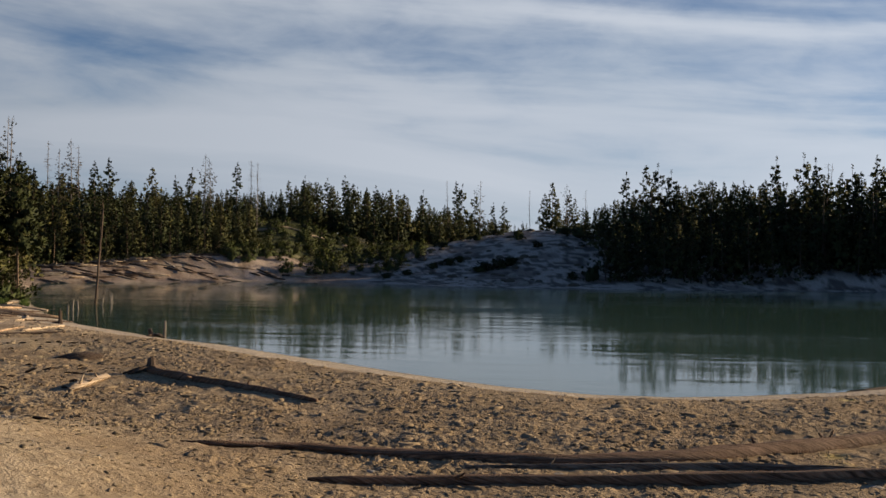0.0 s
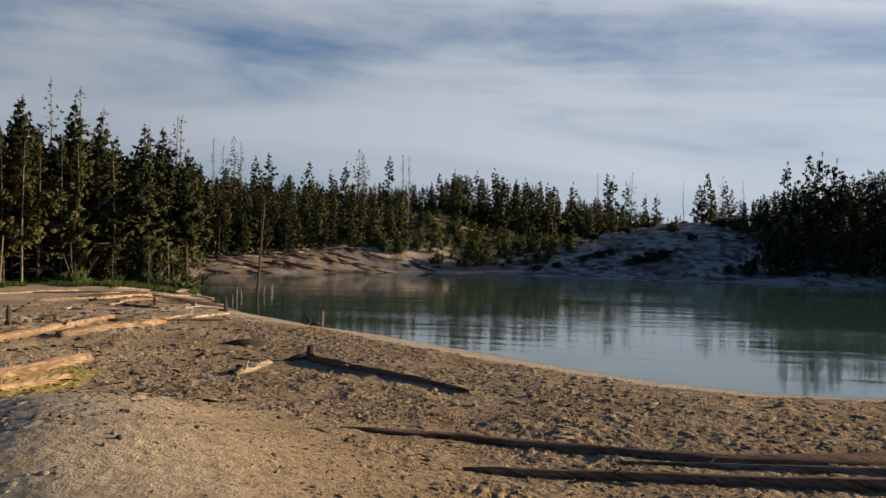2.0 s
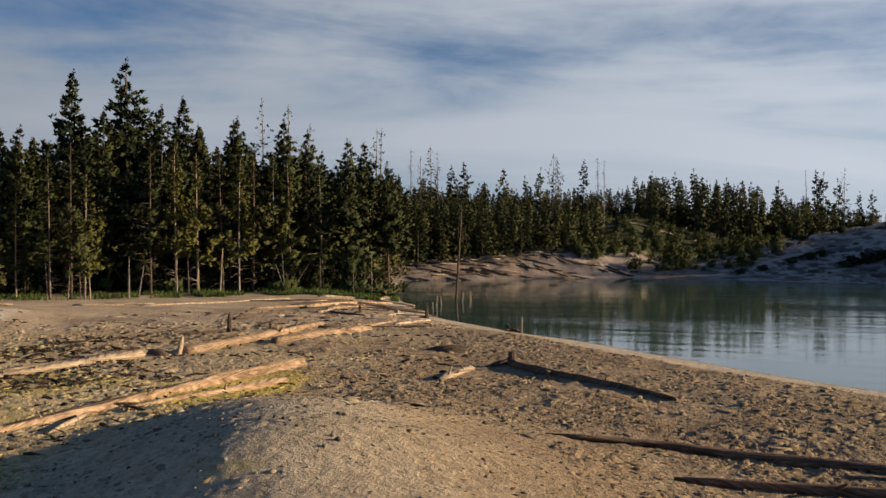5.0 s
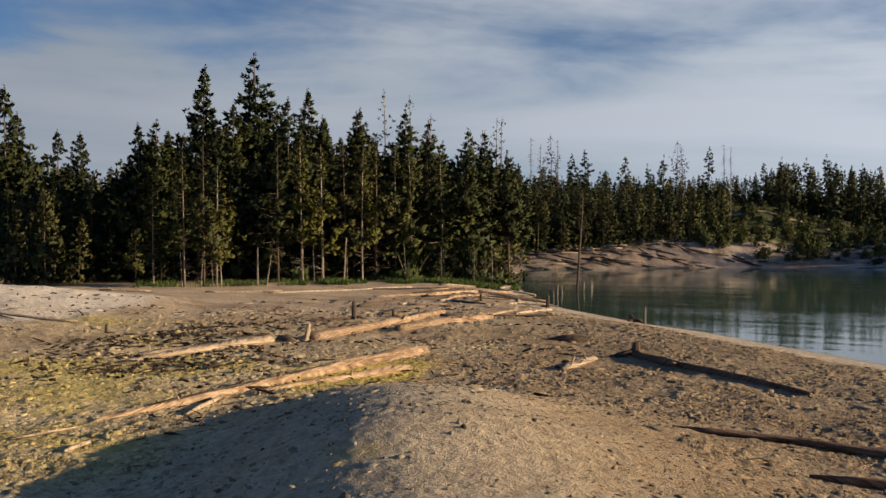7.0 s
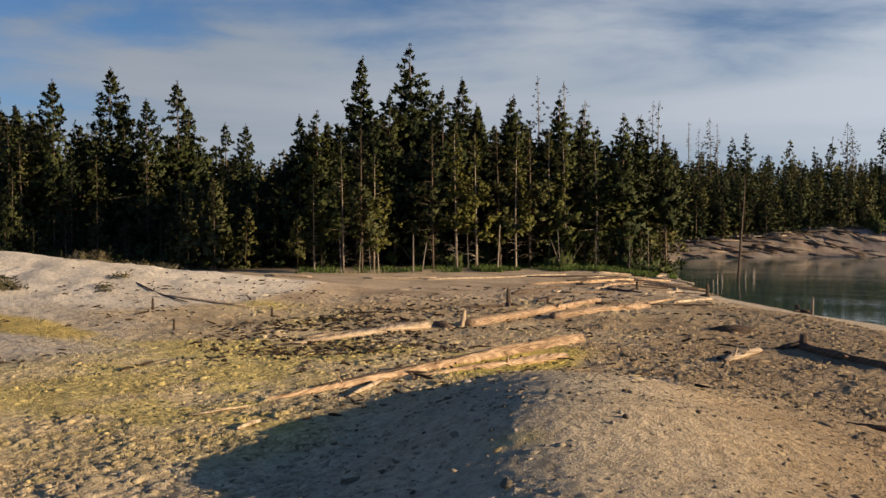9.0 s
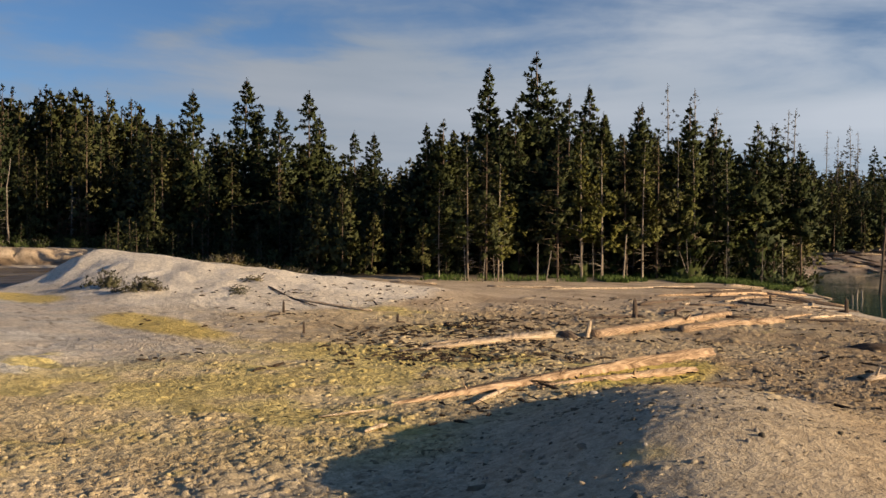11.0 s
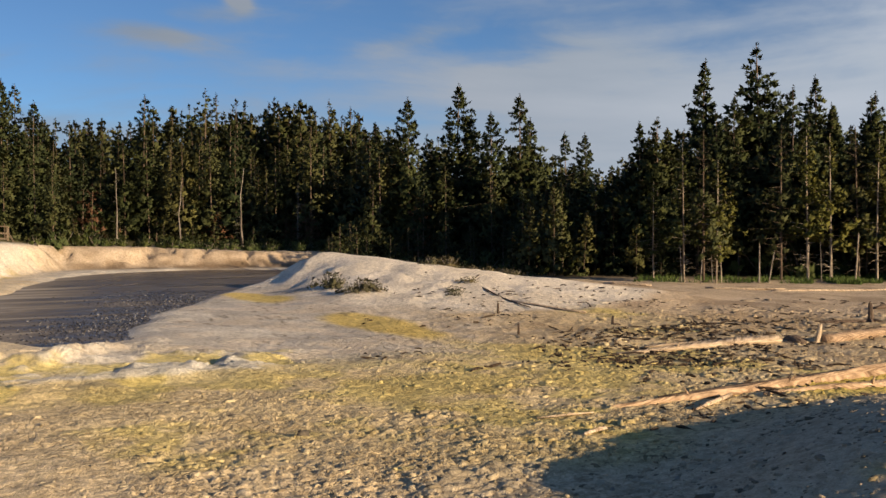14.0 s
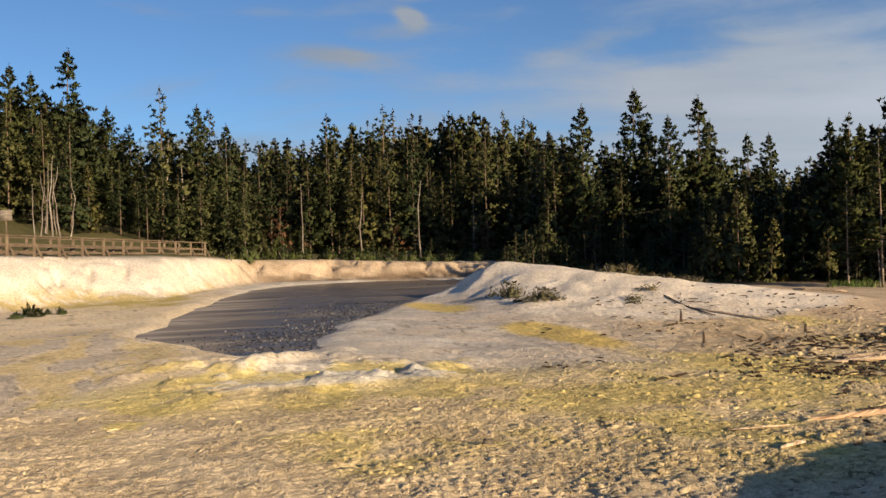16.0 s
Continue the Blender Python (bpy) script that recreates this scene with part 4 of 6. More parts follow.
# pines for the grove's sunny edge; the first two have sunlight in their needle colour
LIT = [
    pine("pine_tree", "lodgepole pine tinted a sunlit yellow-green, with pale bare trunk", 11, PALE_BARK, NEEDLES_SUNLIT, start=0.21, width=0.163, boughs=78, tufts=7.8, blades=9, size=0.027, power=0.80, stem=0.009, bend=0.02, limbs=34),
    pine("pine_tree", "thin lodgepole pine tinted a sunlit yellow-green, with pale trunk", 12, PALE_BARK, NEEDLES_SUNLIT, start=0.27, width=0.127, boughs=67, tufts=6.8, blades=9, size=0.027, power=0.80, stem=0.009, bend=0.025, limbs=38),
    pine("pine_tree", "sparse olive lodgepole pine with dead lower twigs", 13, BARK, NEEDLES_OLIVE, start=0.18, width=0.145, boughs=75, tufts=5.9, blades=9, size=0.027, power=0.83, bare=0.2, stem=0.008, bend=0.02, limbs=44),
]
YOUNG = [
    pine("young_pine", "young dense green pine with branches to the ground", 21, BARK, NEEDLES, start=0.02, width=0.269, boughs=38, tufts=3.4, size=0.058, blades=7, fine=0.42, stem=0.013, limbs=2, power=0.94, low=0.85, wood=False),
    pine("young_pine", "young conical green pine with branches to the ground", 22, BARK, NEEDLES, start=0.02, width=0.325, boughs=38, tufts=3.4, size=0.060, blades=7, fine=0.42, stem=0.013, limbs=2, power=0.98, low=0.9, wood=False),
    pine("young_pine", "young olive green pine with branches to the ground", 23, BARK, NEEDLES_OLIVE, start=0.03, width=0.291, boughs=38, tufts=3.4, size=0.060, blades=7, fine=0.42, stem=0.013, limbs=2, power=0.90, low=0.85, wood=False),
]
RUSTY = [pine("dying_pine", "rust-brown dying young pine at the wood's edge", 24, BARK, RUST, start=0.05, width=0.246, boughs=39, tufts=3.5, size=0.055, blades=7, fine=0.42, stem=0.013, limbs=6, power=0.90, low=0.8)]
FARPINES = [
    pine("pine_tree", "dark green pine in the woods behind the water", 31, BARK, NEEDLES, start=0.03, width=0.140, boughs=48, tufts=4.4, size=0.044, blades=5, fine=0.58, power=0.85, low=0.9, limbs=0, rings=4, wood=False, top=4, taper=0.5),
    pine("pine_tree", "dark green slender pine in the woods behind the water", 32, BARK, NEEDLES, start=0.05, width=0.115, boughs=48, tufts=4.2, size=0.042, blades=5, fine=0.58, power=0.8, low=0.9, limbs=0, rings=4, wood=False, top=4, taper=0.5),
    pine("pine_tree", "olive green pine with uneven crown in the woods", 33, BARK, NEEDLES_OLIVE, start=0.03, width=0.160, boughs=48, tufts=4.4, size=0.046, blades=5, fine=0.58, power=0.8, low=0.95, limbs=0, rings=4, wood=False, top=4, taper=0.5),
]
THIN = [
    pine("thin_pine", "half-dead pine with sparse greyish needles", 41, DEADWOOD, NEEDLES_DRY, start=0.25, width=0.100, boughs=64, tufts=3.0, size=0.022, blades=7, fine=0.3, bare=0.25, stem=0.0075, limbs=40),
    pine("thin_pine", "half-dead thin pine with tufts near its top", 42, DEADWOOD, NEEDLES_DRY, start=0.42, width=0.110, boughs=56, tufts=3.2, size=0.022, blades=7, fine=0.3, bare=0.2, stem=0.0075, limbs=60),
]
DEAD = [
    pine("dead_tree", "bare grey dead pine with short broken limbs", 51, DEADWOOD, NEEDLES_DRY, width=0.15, bare=1.0, stem=0.007, bend=0.02, limbs=150),
    pine("dead_tree", "bare grey leaning dead pine trunk", 52, DEADWOOD, NEEDLES_DRY, width=0.11, bare=1.0, stem=0.007, bend=0.03, limbs=110),
]
SHRUBS = [shrub("shrub", "low green shrub on the bank", 61, SHRUB), shrub("shrub", "low dark green shrub among pines", 62, SHRUB, 80)]
SCRUB = [shrub("dry_bush", "dry olive-brown bush on the pale ridge", 63, SAGE, 80, 0.13)]


def plant(proto, x, y, height, rng, group="", sink=0.05, flat=1.0):
    z = floor_at(x, y)
    m = pose(x, y, z - sink, rng.uniform(-1.5, 1.5), rng.uniform(-1.5, 1.5), rng.uniform(0, 360)) @ Matrix.Diagonal((height * flat, height * flat, height, 1))
    ob = copy_thing(proto, m)
    if group:
        tagged(ob, group=group)
    return ob


def peak(kinds, az, el, d, rng, group):
    """A tree whose top stands at that azimuth and elevation over the eye."""
    x, y = spot(az, d)
    h = EYE + math.tan(radians(el)) * d - floor_at(x, y)
    if h > 1.0:
        plant(rng.choice(kinds), x, y, h, rng, group)


def spread(az0, az1, d0, d1, count, skyline, rng, low, high, most, least, gap, clear=4.0):
    """Places and heights for a stretch of woodland; no tree stands above the skyline."""
    sa, se = [p[0] for p in skyline], [p[1] for p in skyline]
    stood = []
    for _ in range(count * 6):
        if len(stood) >= count:
            break
        az, d = rng.uniform(az0, az1), math.sqrt(rng.uniform(d0 * d0, d1 * d1))
        x, y = spot(az, d)
        if any((x - a) ** 2 + (y - b) ** 2 < gap * gap for a, b, _, _ in stood):
            continue
        if float(outside(np.array([x]), np.array([y]), LAKE)[0]) < clear:
            continue
        z = floor_at(x, y)
        h = EYE + math.tan(radians(float(np.interp(az, sa, se)))) * d - z
        h = min(h * rng.uniform(low, high), most * rng.uniform(0.75, 1))
        if h < least or z < 0.1:
            continue
        stood.append((x, y, z, h))
    return stood


def forest(kinds, az0, az1, d0, d1, count, skyline, rng, group, low=0.55, high=1.0, most=14.0, least=2.2, gap=1.3, clear=4.0):
    for x, y, _, h in spread(az0, az1, d0, d1, count, skyline, rng, low, high, most, least, gap, clear):
        plant(rng.choice(kinds), x, y, h, rng, group)


def flat_arrays(ob):
    """Corners, triangles, facing and tuft tones of a tree's parts, with its materials."""
    out = []
    for c in ob.children:
        me = c.data
        me.calc_loop_triangles()
        k = len(me.vertices)
        v, way, tuft = np.empty(k * 3), np.zeros(k * 3, np.float32), np.zeros(k, np.float32)
        me.vertices.foreach_get("co", v)
        f = np.empty(len(me.loop_triangles) * 3, int)
        me.loop_triangles.foreach_get("vertices", f)
        if "out" in me.attributes:
            me.attributes["out"].data.foreach_get("vector", way)
            me.attributes["tuft"].data.foreach_get("value", tuft)
        out.append((v.reshape(-1, 3), f.reshape(-1, 3), way.reshape(-1, 3), tuft, me.materials[0]))
    return out


def woodland(name, label, kinds, stands, rng):
    """Woods too far off to count: one object."""
    protos = [flat_arrays(k) for k in kinds]
    mats = []
    V, F, M, T, W, U, n = [], [], [], [], [], [], 0
    for x, y, z, h in stands:
        a, tone = rng.uniform(0, 6.283), rng.uniform(-0.5, 0.5)
        c, s = math.cos(a), math.sin(a)
        turn = np.array([[c, -s, 0], [s, c, 0], [0, 0, 1]])
        tilt = np.array([rng.gauss(0, 0.02), rng.gauss(0, 0.02)])
        for v, f, way, tuft, mat in rng.choice(protos):
            if mat not in mats:
                mats.append(mat)
            p = (v @ turn.T) * h
            p[:, :2] += p[:, 2:] * tilt
            V.append(p + (x, y, z - 0.05))
            W.append(way @ turn.T)
            U.append(tuft)
            F.append(f + n)
            M.append(np.full(len(f), mats.index(mat)))
            T.append(np.full(len(v), tone))
            n += len(v)
    V, F, M, T, W, U = (np.concatenate(q) for q in (V, F, M, T, W, U))
    me = bpy.data.meshes.new(name)
    me.vertices.add(len(V))
    me.vertices.foreach_set("co", V.ravel())
    me.loops.add(F.size)
    me.loops.foreach_set("vertex_index", F.ravel())
    me.polygons.add(len(F))
    me.polygons.foreach_set("loop_start", np.arange(0, F.size, 3))
    for m in mats:
        me.materials.append(m)
    me.polygons.foreach_set("material_index", M)
    me.attributes.new("tone", "FLOAT", "POINT").data.foreach_set("value", T)
    me.attributes.new("tuft", "FLOAT", "POINT").data.foreach_set("value", U)
    me.update(calc_edges=True)
    me.polygons.foreach_set("use_smooth", [True] * len(F))
    me.normals_split_custom_set_from_vertices(W)
    return tagged(new(name, me), label, "woods", kind="stuff")


rng = random.Random(7)
RIGHT_TOPS = [(-6.2, 4.80), (-7.3, 5.16), (-8.0, 5.28), (-8.7, 4.89), (-14.7, 5.57), (-15.9, 5.73), (-16.5, 5.46), (-18.4, 5.05), (-19.7, 5.50)]
RIGHT_SKY = [(-40, 4.6), (-20.2, 4.54), (-18.3, 4.37), (-15.3, 4.23), (-13.2, 4.00), (-9.2, 4.03), (-8.5, 3.90), (-5.9, 3.18), (-4.3, 2.91), (-3.4, 2.4)]
RIDGE_TOPS = [(-1.4, 3.50), (-1.9, 4.17), (-2.9, 3.71), (-3.2, 3.24), (3.8, 4.17), (3.5, 4.03), (2.7, 3.61), (5.8, 3.64), (1.6, 2.94), (1.0, 2.98), (-2.2, 3.2)]
FAR_TOPS = [(21.5, 4.62), (20.2, 4.19), (19.3, 4.67), (16.8, 5.06), (13.8, 4.07), (12.8, 4.36), (11.5, 4.27), (10.4, 4.45), (8.6, 3.87), (7.3, 3.61),
            (24.6, 4.85), (23.8, 5.04), (28.4, 5.14)]
FAR_SKY = [(1.9, 1.97), (3.9, 2.46), (5.6, 2.78), (7.2, 3.44), (8.6, 3.60), (10.6, 3.75), (12.3, 3.89), (14.0, 3.53), (15.7, 3.17), (17.4, 3.31), (20.7, 3.41),
           (23.0, 3.59), (25.5, 3.78), (27.7, 4.04), (29.3, 4.63), (34, 4.8)]
GROVE_TOPS = [(49.7, 6.58), (48.7, 6.81), (46.2, 9.91), (44.5, 7.86), (43.0, 10.68), (41.4, 8.25), (40.2, 8.76), (39.4, 7.22), (37.6, 7.47), (36.8, 7.67),
              (34.6, 7.6), (33.1, 7.0), (32.3, 5.75), (30.7, 6.50), (29.6, 6.30), (28.3, 4.95)]
GROVE_SKY = [(27.5, 3.2), (29.5, 4.6), (32, 5.4), (35, 6.4), (38, 6.8), (41, 7.4), (45, 7.2), (48, 6.4), (50, 5.4), (51.5, 3.8)]
LEFT_TOPS = [(83.0, 6.51), (82.2, 6.40), (78.5, 8.03), (75.1, 8.49), (74.2, 8.21), (70.6, 7.84), (71.6, 7.75), (68.0, 7.97), (66.5, 7.54), (65.0, 6.57)]
LEFT_BIG = [(63.2, 8.17), (60.5, 8.98), (59.6, 7.10), (56.4, 8.31), (55.8, 6.92), (53.9, 6.04), (52.7, 5.96), (58.2, 7.3)]
RAIL_TOPS = [(95.6, 10.42), (92.8, 11.35), (94.5, 10.0), (90.7, 8.29), (87.8, 9.55), (85.8, 8.47), (85.0, 8.32), (84.2, 7.42)]
LEFT_SKY = [(51.6, 4.0), (53.6, 4.24), (54.9, 4.92), (58.3, 5.5), (61.7, 5.7), (65.0, 6.24), (68.3, 7.3), (71.6, 7.4), (74.7, 7.3), (77.8, 6.90), (80.2, 6.18),
            (83.0, 6.0), (86.4, 6.86), (88.9, 6.84), (91.0, 7.43), (92.2, 8.19), (94.5, 9.03), (97, 9.85), (110, 9.5)]

# woods on the far shores
for az, el in RIGHT_TOPS:
    peak(FARPINES, az, el, rng.uniform(84, 92), rng, "pines on the lake's dark shore")
for az, el in [(-17.1, 5.23), (-17.4, 5.16), (-11.0, 4.38)]:
    peak(DEAD, az, el, 90, rng, "dead trees on the far shore")
stands = spread(-30, -3.6, 80, 108, 240, RIGHT_SKY, rng, 0.75, 1.06, 14, 2.0, 1.2)
stands += spread(-30, -5.0, 73, 82, 130, [(-40, 2.4), (-8, 2.4), (-5, 1.6)], rng, 0.6, 1.0, 5.5, 0.9, 0.9, 2.6)
woodland("woodland", "dense dark pine woods on the shaded lake shore", FARPINES + YOUNG[:2], stands, rng)
for az, el in RIDGE_TOPS:
    peak(FARPINES, az, el, rng.uniform(128, 140), rng, "pines behind the bare ridge")
for az, el in [(-0.6, 3.73), (-2.7, 4.07), (4.3, 4.26), (2.4, 4.28), (-3.8, 3.74)]:
    peak(DEAD + THIN[:1], az, el, 132, rng, "dead trees on the far shore")
for az, el in FAR_TOPS:
    peak(FARPINES, az, el, rng.uniform(112, 124), rng, "pines behind the lake")
for az, el in [(18.6, 5.52), (18.2, 5.23), (26.5, 5.44), (25.8, 6.05), (29.0, 7.09), (29.8, 6.35), (30.7, 6.37)]:
    peak(THIN, az, el, 100, rng, "half-dead pines above the woods")
for az, el in [(15.9, 5.25), (15.6, 5.12), (27.1, 5.90), (25.3, 5.74)]:
    peak(DEAD, az, el, 100, rng, "dead trees on the far shore")
# woods out of view on the added hill, placed to block the low sun
stands = spread(-46, -21.5, 82, 124, 120, [(-50, 11), (-28, 10.5), (-21, 5.0)], rng, 0.8, 1.0, 10, 3.0, 1.4)
woodland("woodland", "dense dark pine woods on an unseen hill that blocks the sun", FARPINES, stands, rng)
stands = spread(1.0, 35, 108, 150, 300, FAR_SKY, rng, 0.80, 1.09, 14, 2.2, 1.3)
stands += spread(-4, 17, 118, 160, 130, [(0, 1.9), (6, 2.2), (17, 2.4)], rng, 0.7, 1.0, 9, 1.5, 0.9)
stands += spread(15.8, 35, 80, 108, 260, FAR_SKY, rng, 0.6, 0.95, 9, 2.0, 1.2, 7.0)
woodland("woodland", "dense dark green pine woods behind the lake", FARPINES, stands, rng)
forest(YOUNG, 15.5, 28.5, 74, 91, 90, [(15, 0.9), (18, 1.5), (34, 2.4)], rng, "young pines on the far bank", 0.6, 1.0, 5.5, 1.2, gap=1.1, clear=5.2)

# the grove on the near shore
for az, el in GROVE_TOPS:
    peak(PINES, az, el, rng.uniform(48, 55), rng, "pines of the grove")
for az, el in [(35.5, 8.70), (34.2, 8.37), (28.8, 7.11), (32.9, 7.31)]:
    peak(THIN, az, el, 52, rng, "half-dead pines above the woods")
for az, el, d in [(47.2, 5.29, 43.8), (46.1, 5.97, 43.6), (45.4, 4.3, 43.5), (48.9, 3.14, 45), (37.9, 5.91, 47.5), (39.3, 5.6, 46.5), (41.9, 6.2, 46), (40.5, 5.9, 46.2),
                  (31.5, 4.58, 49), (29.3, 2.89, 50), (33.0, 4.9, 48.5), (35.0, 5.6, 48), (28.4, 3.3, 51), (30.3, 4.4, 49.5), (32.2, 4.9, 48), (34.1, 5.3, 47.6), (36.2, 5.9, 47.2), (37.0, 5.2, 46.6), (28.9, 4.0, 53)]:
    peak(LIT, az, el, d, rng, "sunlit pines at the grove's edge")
forest(PINES, 28.5, 50.5, 48.5, 62, 76, GROVE_SKY, rng, "pines of the grove", 0.6, 1.0, gap=0.9)
stands = []
for _ in range(105):
    az, d = rng.uniform(27.6, 50.5), rng.uniform(47.2, 57)
    x, y = spot(az, d)
    stands.append((x, y, floor_at(x, y), rng.uniform(0.5, 2.6)))
woodland("undergrowth", "dark saplings and shrubs between the trunks of the grove", SHRUBS[1:] + YOUNG[:2], stands, rng)
forest(YOUNG, 28.5, 51.5, 50, 60, 50, [(27, 2.2), (51, 2.4)], rng, "young pines in the grove", 0.6, 1.0, 6.0, 1.2)
woodland("woodland", "dark pine woods deep behind the grove", FARPINES, spread(28, 54, 56, 76, 170, GROVE_SKY, rng, 0.6, 0.97, 12, 2.0, 1.0) + spread(47.5, 57, 48, 62, 90, [(46, 4.2), (50, 3.6), (54, 3.4), (57, 3.0)], rng, 0.5, 1.0, 7, 1.5, 0.9), rng)

# woods behind the white ridge and the mud pool
for az, el in LEFT_BIG:
    peak(BIGPINES, az, el, rng.uniform(66, 72), rng, "big pines behind the white ridge")
for az, el in LEFT_TOPS:
    peak(MIDPINES, az, el, rng.uniform(86, 94), rng, "pines behind the mud pool")
for az, el in RAIL_TOPS:
    peak(BIGPINES + MIDPINES[2:], az, el, rng.uniform(74, 82), rng, "pines above the boardwalk")
BROKEN = [pine("dead_tree", "pale bare dead pine with crooked broken limbs", 53 + k, DEADWOOD, NEEDLES_DRY, width=0.2, bare=1.0, stem=0.013, bend=0.06, limbs=26, crook=0.02) for k in range(3)]
for az, el in [(93.6, 5.6), (93.9, 5.2), (93.2, 5.0), (94.2, 4.6), (92.7, 4.4), (94.5, 4.0), (93.4, 4.4), (94.0, 3.8)]:
    peak(BROKEN, az, el, rng.uniform(65, 68), rng, "bare dead trees above the boardwalk")
for az, el in [(87.2, 6.6), (86.9, 6.0), (76.4, 3.4), (79.9, 3.9), (72.9, 4.0), (69.8, 3.2)]:
    peak(BROKEN[:2] + DEAD[:1], az, el, 77, rng, "bare dead trees among the pines")
for az, el, d in [(69.3, 2.2, 79), (68.9, 1.6, 78), (74.3, 1.7, 79), (65.4, 1.5, 72), (66.0, 1.1, 72), (70.4, 1.0, 78), (81.2, 3.0, 80), (62.5, 2.4, 66)]:
    peak(RUSTY, az, el, d, rng, "rust-brown dying pines at the wood's edge")
forest(MIDPINES, 51, 66, 63, 76, 30, LEFT_SKY, rng, "pines behind the white ridge", 0.5, 0.9, gap=1.6)
forest(MIDPINES, 64, 84, 80, 90, 55, LEFT_SKY, rng, "pines behind the mud pool", 0.55, 0.95, gap=1.6)
forest(MIDPINES, 83, 100, 68, 80, 40, LEFT_SKY, rng, "pines above the boardwalk", 0.5, 0.9, gap=1.6)
stands = spread(51, 66, 68, 96, 120, LEFT_SKY, rng, 0.7, 1.04, 14, 2.2, 1.2) + spread(64, 84, 90, 116, 180, LEFT_SKY, rng, 0.8, 1.08, 17, 2.2, 1.2)
stands += spread(83, 104, 78, 100, 130, LEFT_SKY, rng, 0.75, 1.06, 17, 2.2, 1.2)
woodland("woodland", "dense green pine woods behind the mud pool", FARPINES, stands, rng)
forest(YOUNG, 52, 68, 57, 68, 60, [(50, 1.4), (68, 1.0)], rng, "young pines at the wood's edge", 0.6, 1.0, 4.5, 0.9)
forest(YOUNG, 66, 92, 74, 86, 60, [(50, 0.9), (84, 1.3), (92, 2.8)], rng, "young pines at the wood's edge", 0.5, 1.0, 4.5, 0.8)
for _ in range(90):
    az = rng.uniform(66, 84)
    d = float(np.interp(az, RIM_AZ, RIM_AT)) + rng.uniform(4.2, 9)
    plant(rng.choice(SHRUBS), *spot(az, d), rng.uniform(0.5, 1.1), rng, "shrubs on the pool's bank")
stands = []
for _ in range(300):
    az, d = rng.uniform(5.5, 17.5), rng.uniform(81, 108)
    x, y = spot(az, d)
    if vnoise(np.array([az * 1.1]), np.array([d * 0.12]), 96)[0] > 0.30:
        stands.append((x, y, floor_at(x, y), rng.uniform(0.5, 1.5)))
woodland("undergrowth", "low green shrubs and saplings covering the hill", SHRUBS * 2 + YOUNG[2:], stands, rng)
stands = []
for _ in range(90):
    az, d = rng.uniform(48, 66), rng.uniform(48, 62)
    x, y = spot(az, d)
    stands.append((x, y, floor_at(x, y), rng.uniform(0.4, 1.3)))
woodland("undergrowth", "dark shrubs under the pines behind the ridge", SHRUBS[1:] + YOUNG[:2], stands, rng)
for az, d, h in [(83.1, 68.5, 2.0), (82.7, 69, 1.6), (81.4, 70, 1.9), (81.0, 69.5, 1.3), (79.5, 70, 0.9), (84.0, 66.5, 1.1)]:
    plant(SHRUBS[1], *spot(az, d), h, rng, "shrubs on the pool's bank", flat=0.8)
for proto in PINES + BIGPINES + MIDPINES + LIT + YOUNG + RUSTY + FARPINES + THIN + DEAD + SHRUBS + BROKEN:
    for o in (*proto.children_recursive, proto):
        bpy.data.objects.remove(o)


# ---- driftwood ----
def log(pts, r0, r1, mat, label, name="log", lift=0.35, seed=0, sides=9, category="log"):
    rg = random.Random(seed)
    P = []
    for (ax, ay), (bx, by) in zip(pts, pts[1:]):
        n = max(2, int(math.hypot(bx - ax, by - ay) / 0.45))
        P += [(ax + (bx - ax) * k / n, ay + (by - ay) * k / n) for k in range(n)]
    P.append(pts[-1])
    n = len(P)
    R = [0.72 * (r0 + (r1 - r0) * i / (n - 1)) * rg.uniform(0.9, 1.1) for i in range(n)]
    zs = [floor_at(x, y) for x, y in P]
    zs = np.convolve(np.pad(zs, 2, "edge"), np.ones(5) / 5, "valid")
    pts3, drift = [], 0.0
    for (x, y), z, r in zip(P, zs, R):
        drift = 0.8 * drift + rg.gauss(0, 0.012)
        pts3.append((x + drift, y + drift * 0.6, z + r * lift))
    R[0], R[-1] = R[0] * 0.8, R[-1] * 0.65
    t = thing(name, label, category)
    s = Soup()
    s.tube(pts3, R, sides, rg, 0.10)
    # lengthwise ridges and hollows, drawn out along the grain, and a worn, flatter top
    groove = [rg.uniform(0.62, 1.22) for _ in range(sides)]
    for i, p in enumerate(pts3):
        groove = [min(1.35, max(0.5, g + rg.gauss(0, 0.07))) for g in groove]
        o = Vector(p)
        for k in range(sides):
            q = Vector(s.v[i * sides + k])
            q = o + (q - o) * groove[k]
            if q.z > o.z:
                q.z = o.z + (q.z - o.z) * 0.8
            s.v[i * sides + k] = tuple(q)
    c = Vector(pts3[n // 2])
    t.location = c
    s.v = [tuple(Vector(v) - c) for v in s.v]
    part("stem", s, mat, t)
    for _ in range(rg.choice((1, 2, 3))):
        k = rg.randrange(1, n - 1)
        a = rg.uniform(0.2, 2.9)
        b = Soup()
        q = Vector(pts3[k]) - c
        way = Vector((pts[-1][0] - pts[0][0], pts[-1][1] - pts[0][1], 0)).normalized()
        sidev = Vector((-way.y, way.x, 0))
        e = q + (sidev * math.cos(a) + Vector((0, 0, 1)) * math.sin(a)) * R[k] * rg.uniform(1.6, 2.6) + way * rg.uniform(-0.1, 0.15)
        b.tube([q, (q + e) / 2, e], [R[k] * 0.32, R[k] * 0.24, R[k] * 0.12], 5)
        part("branch_stub", b, mat, t)
    return t


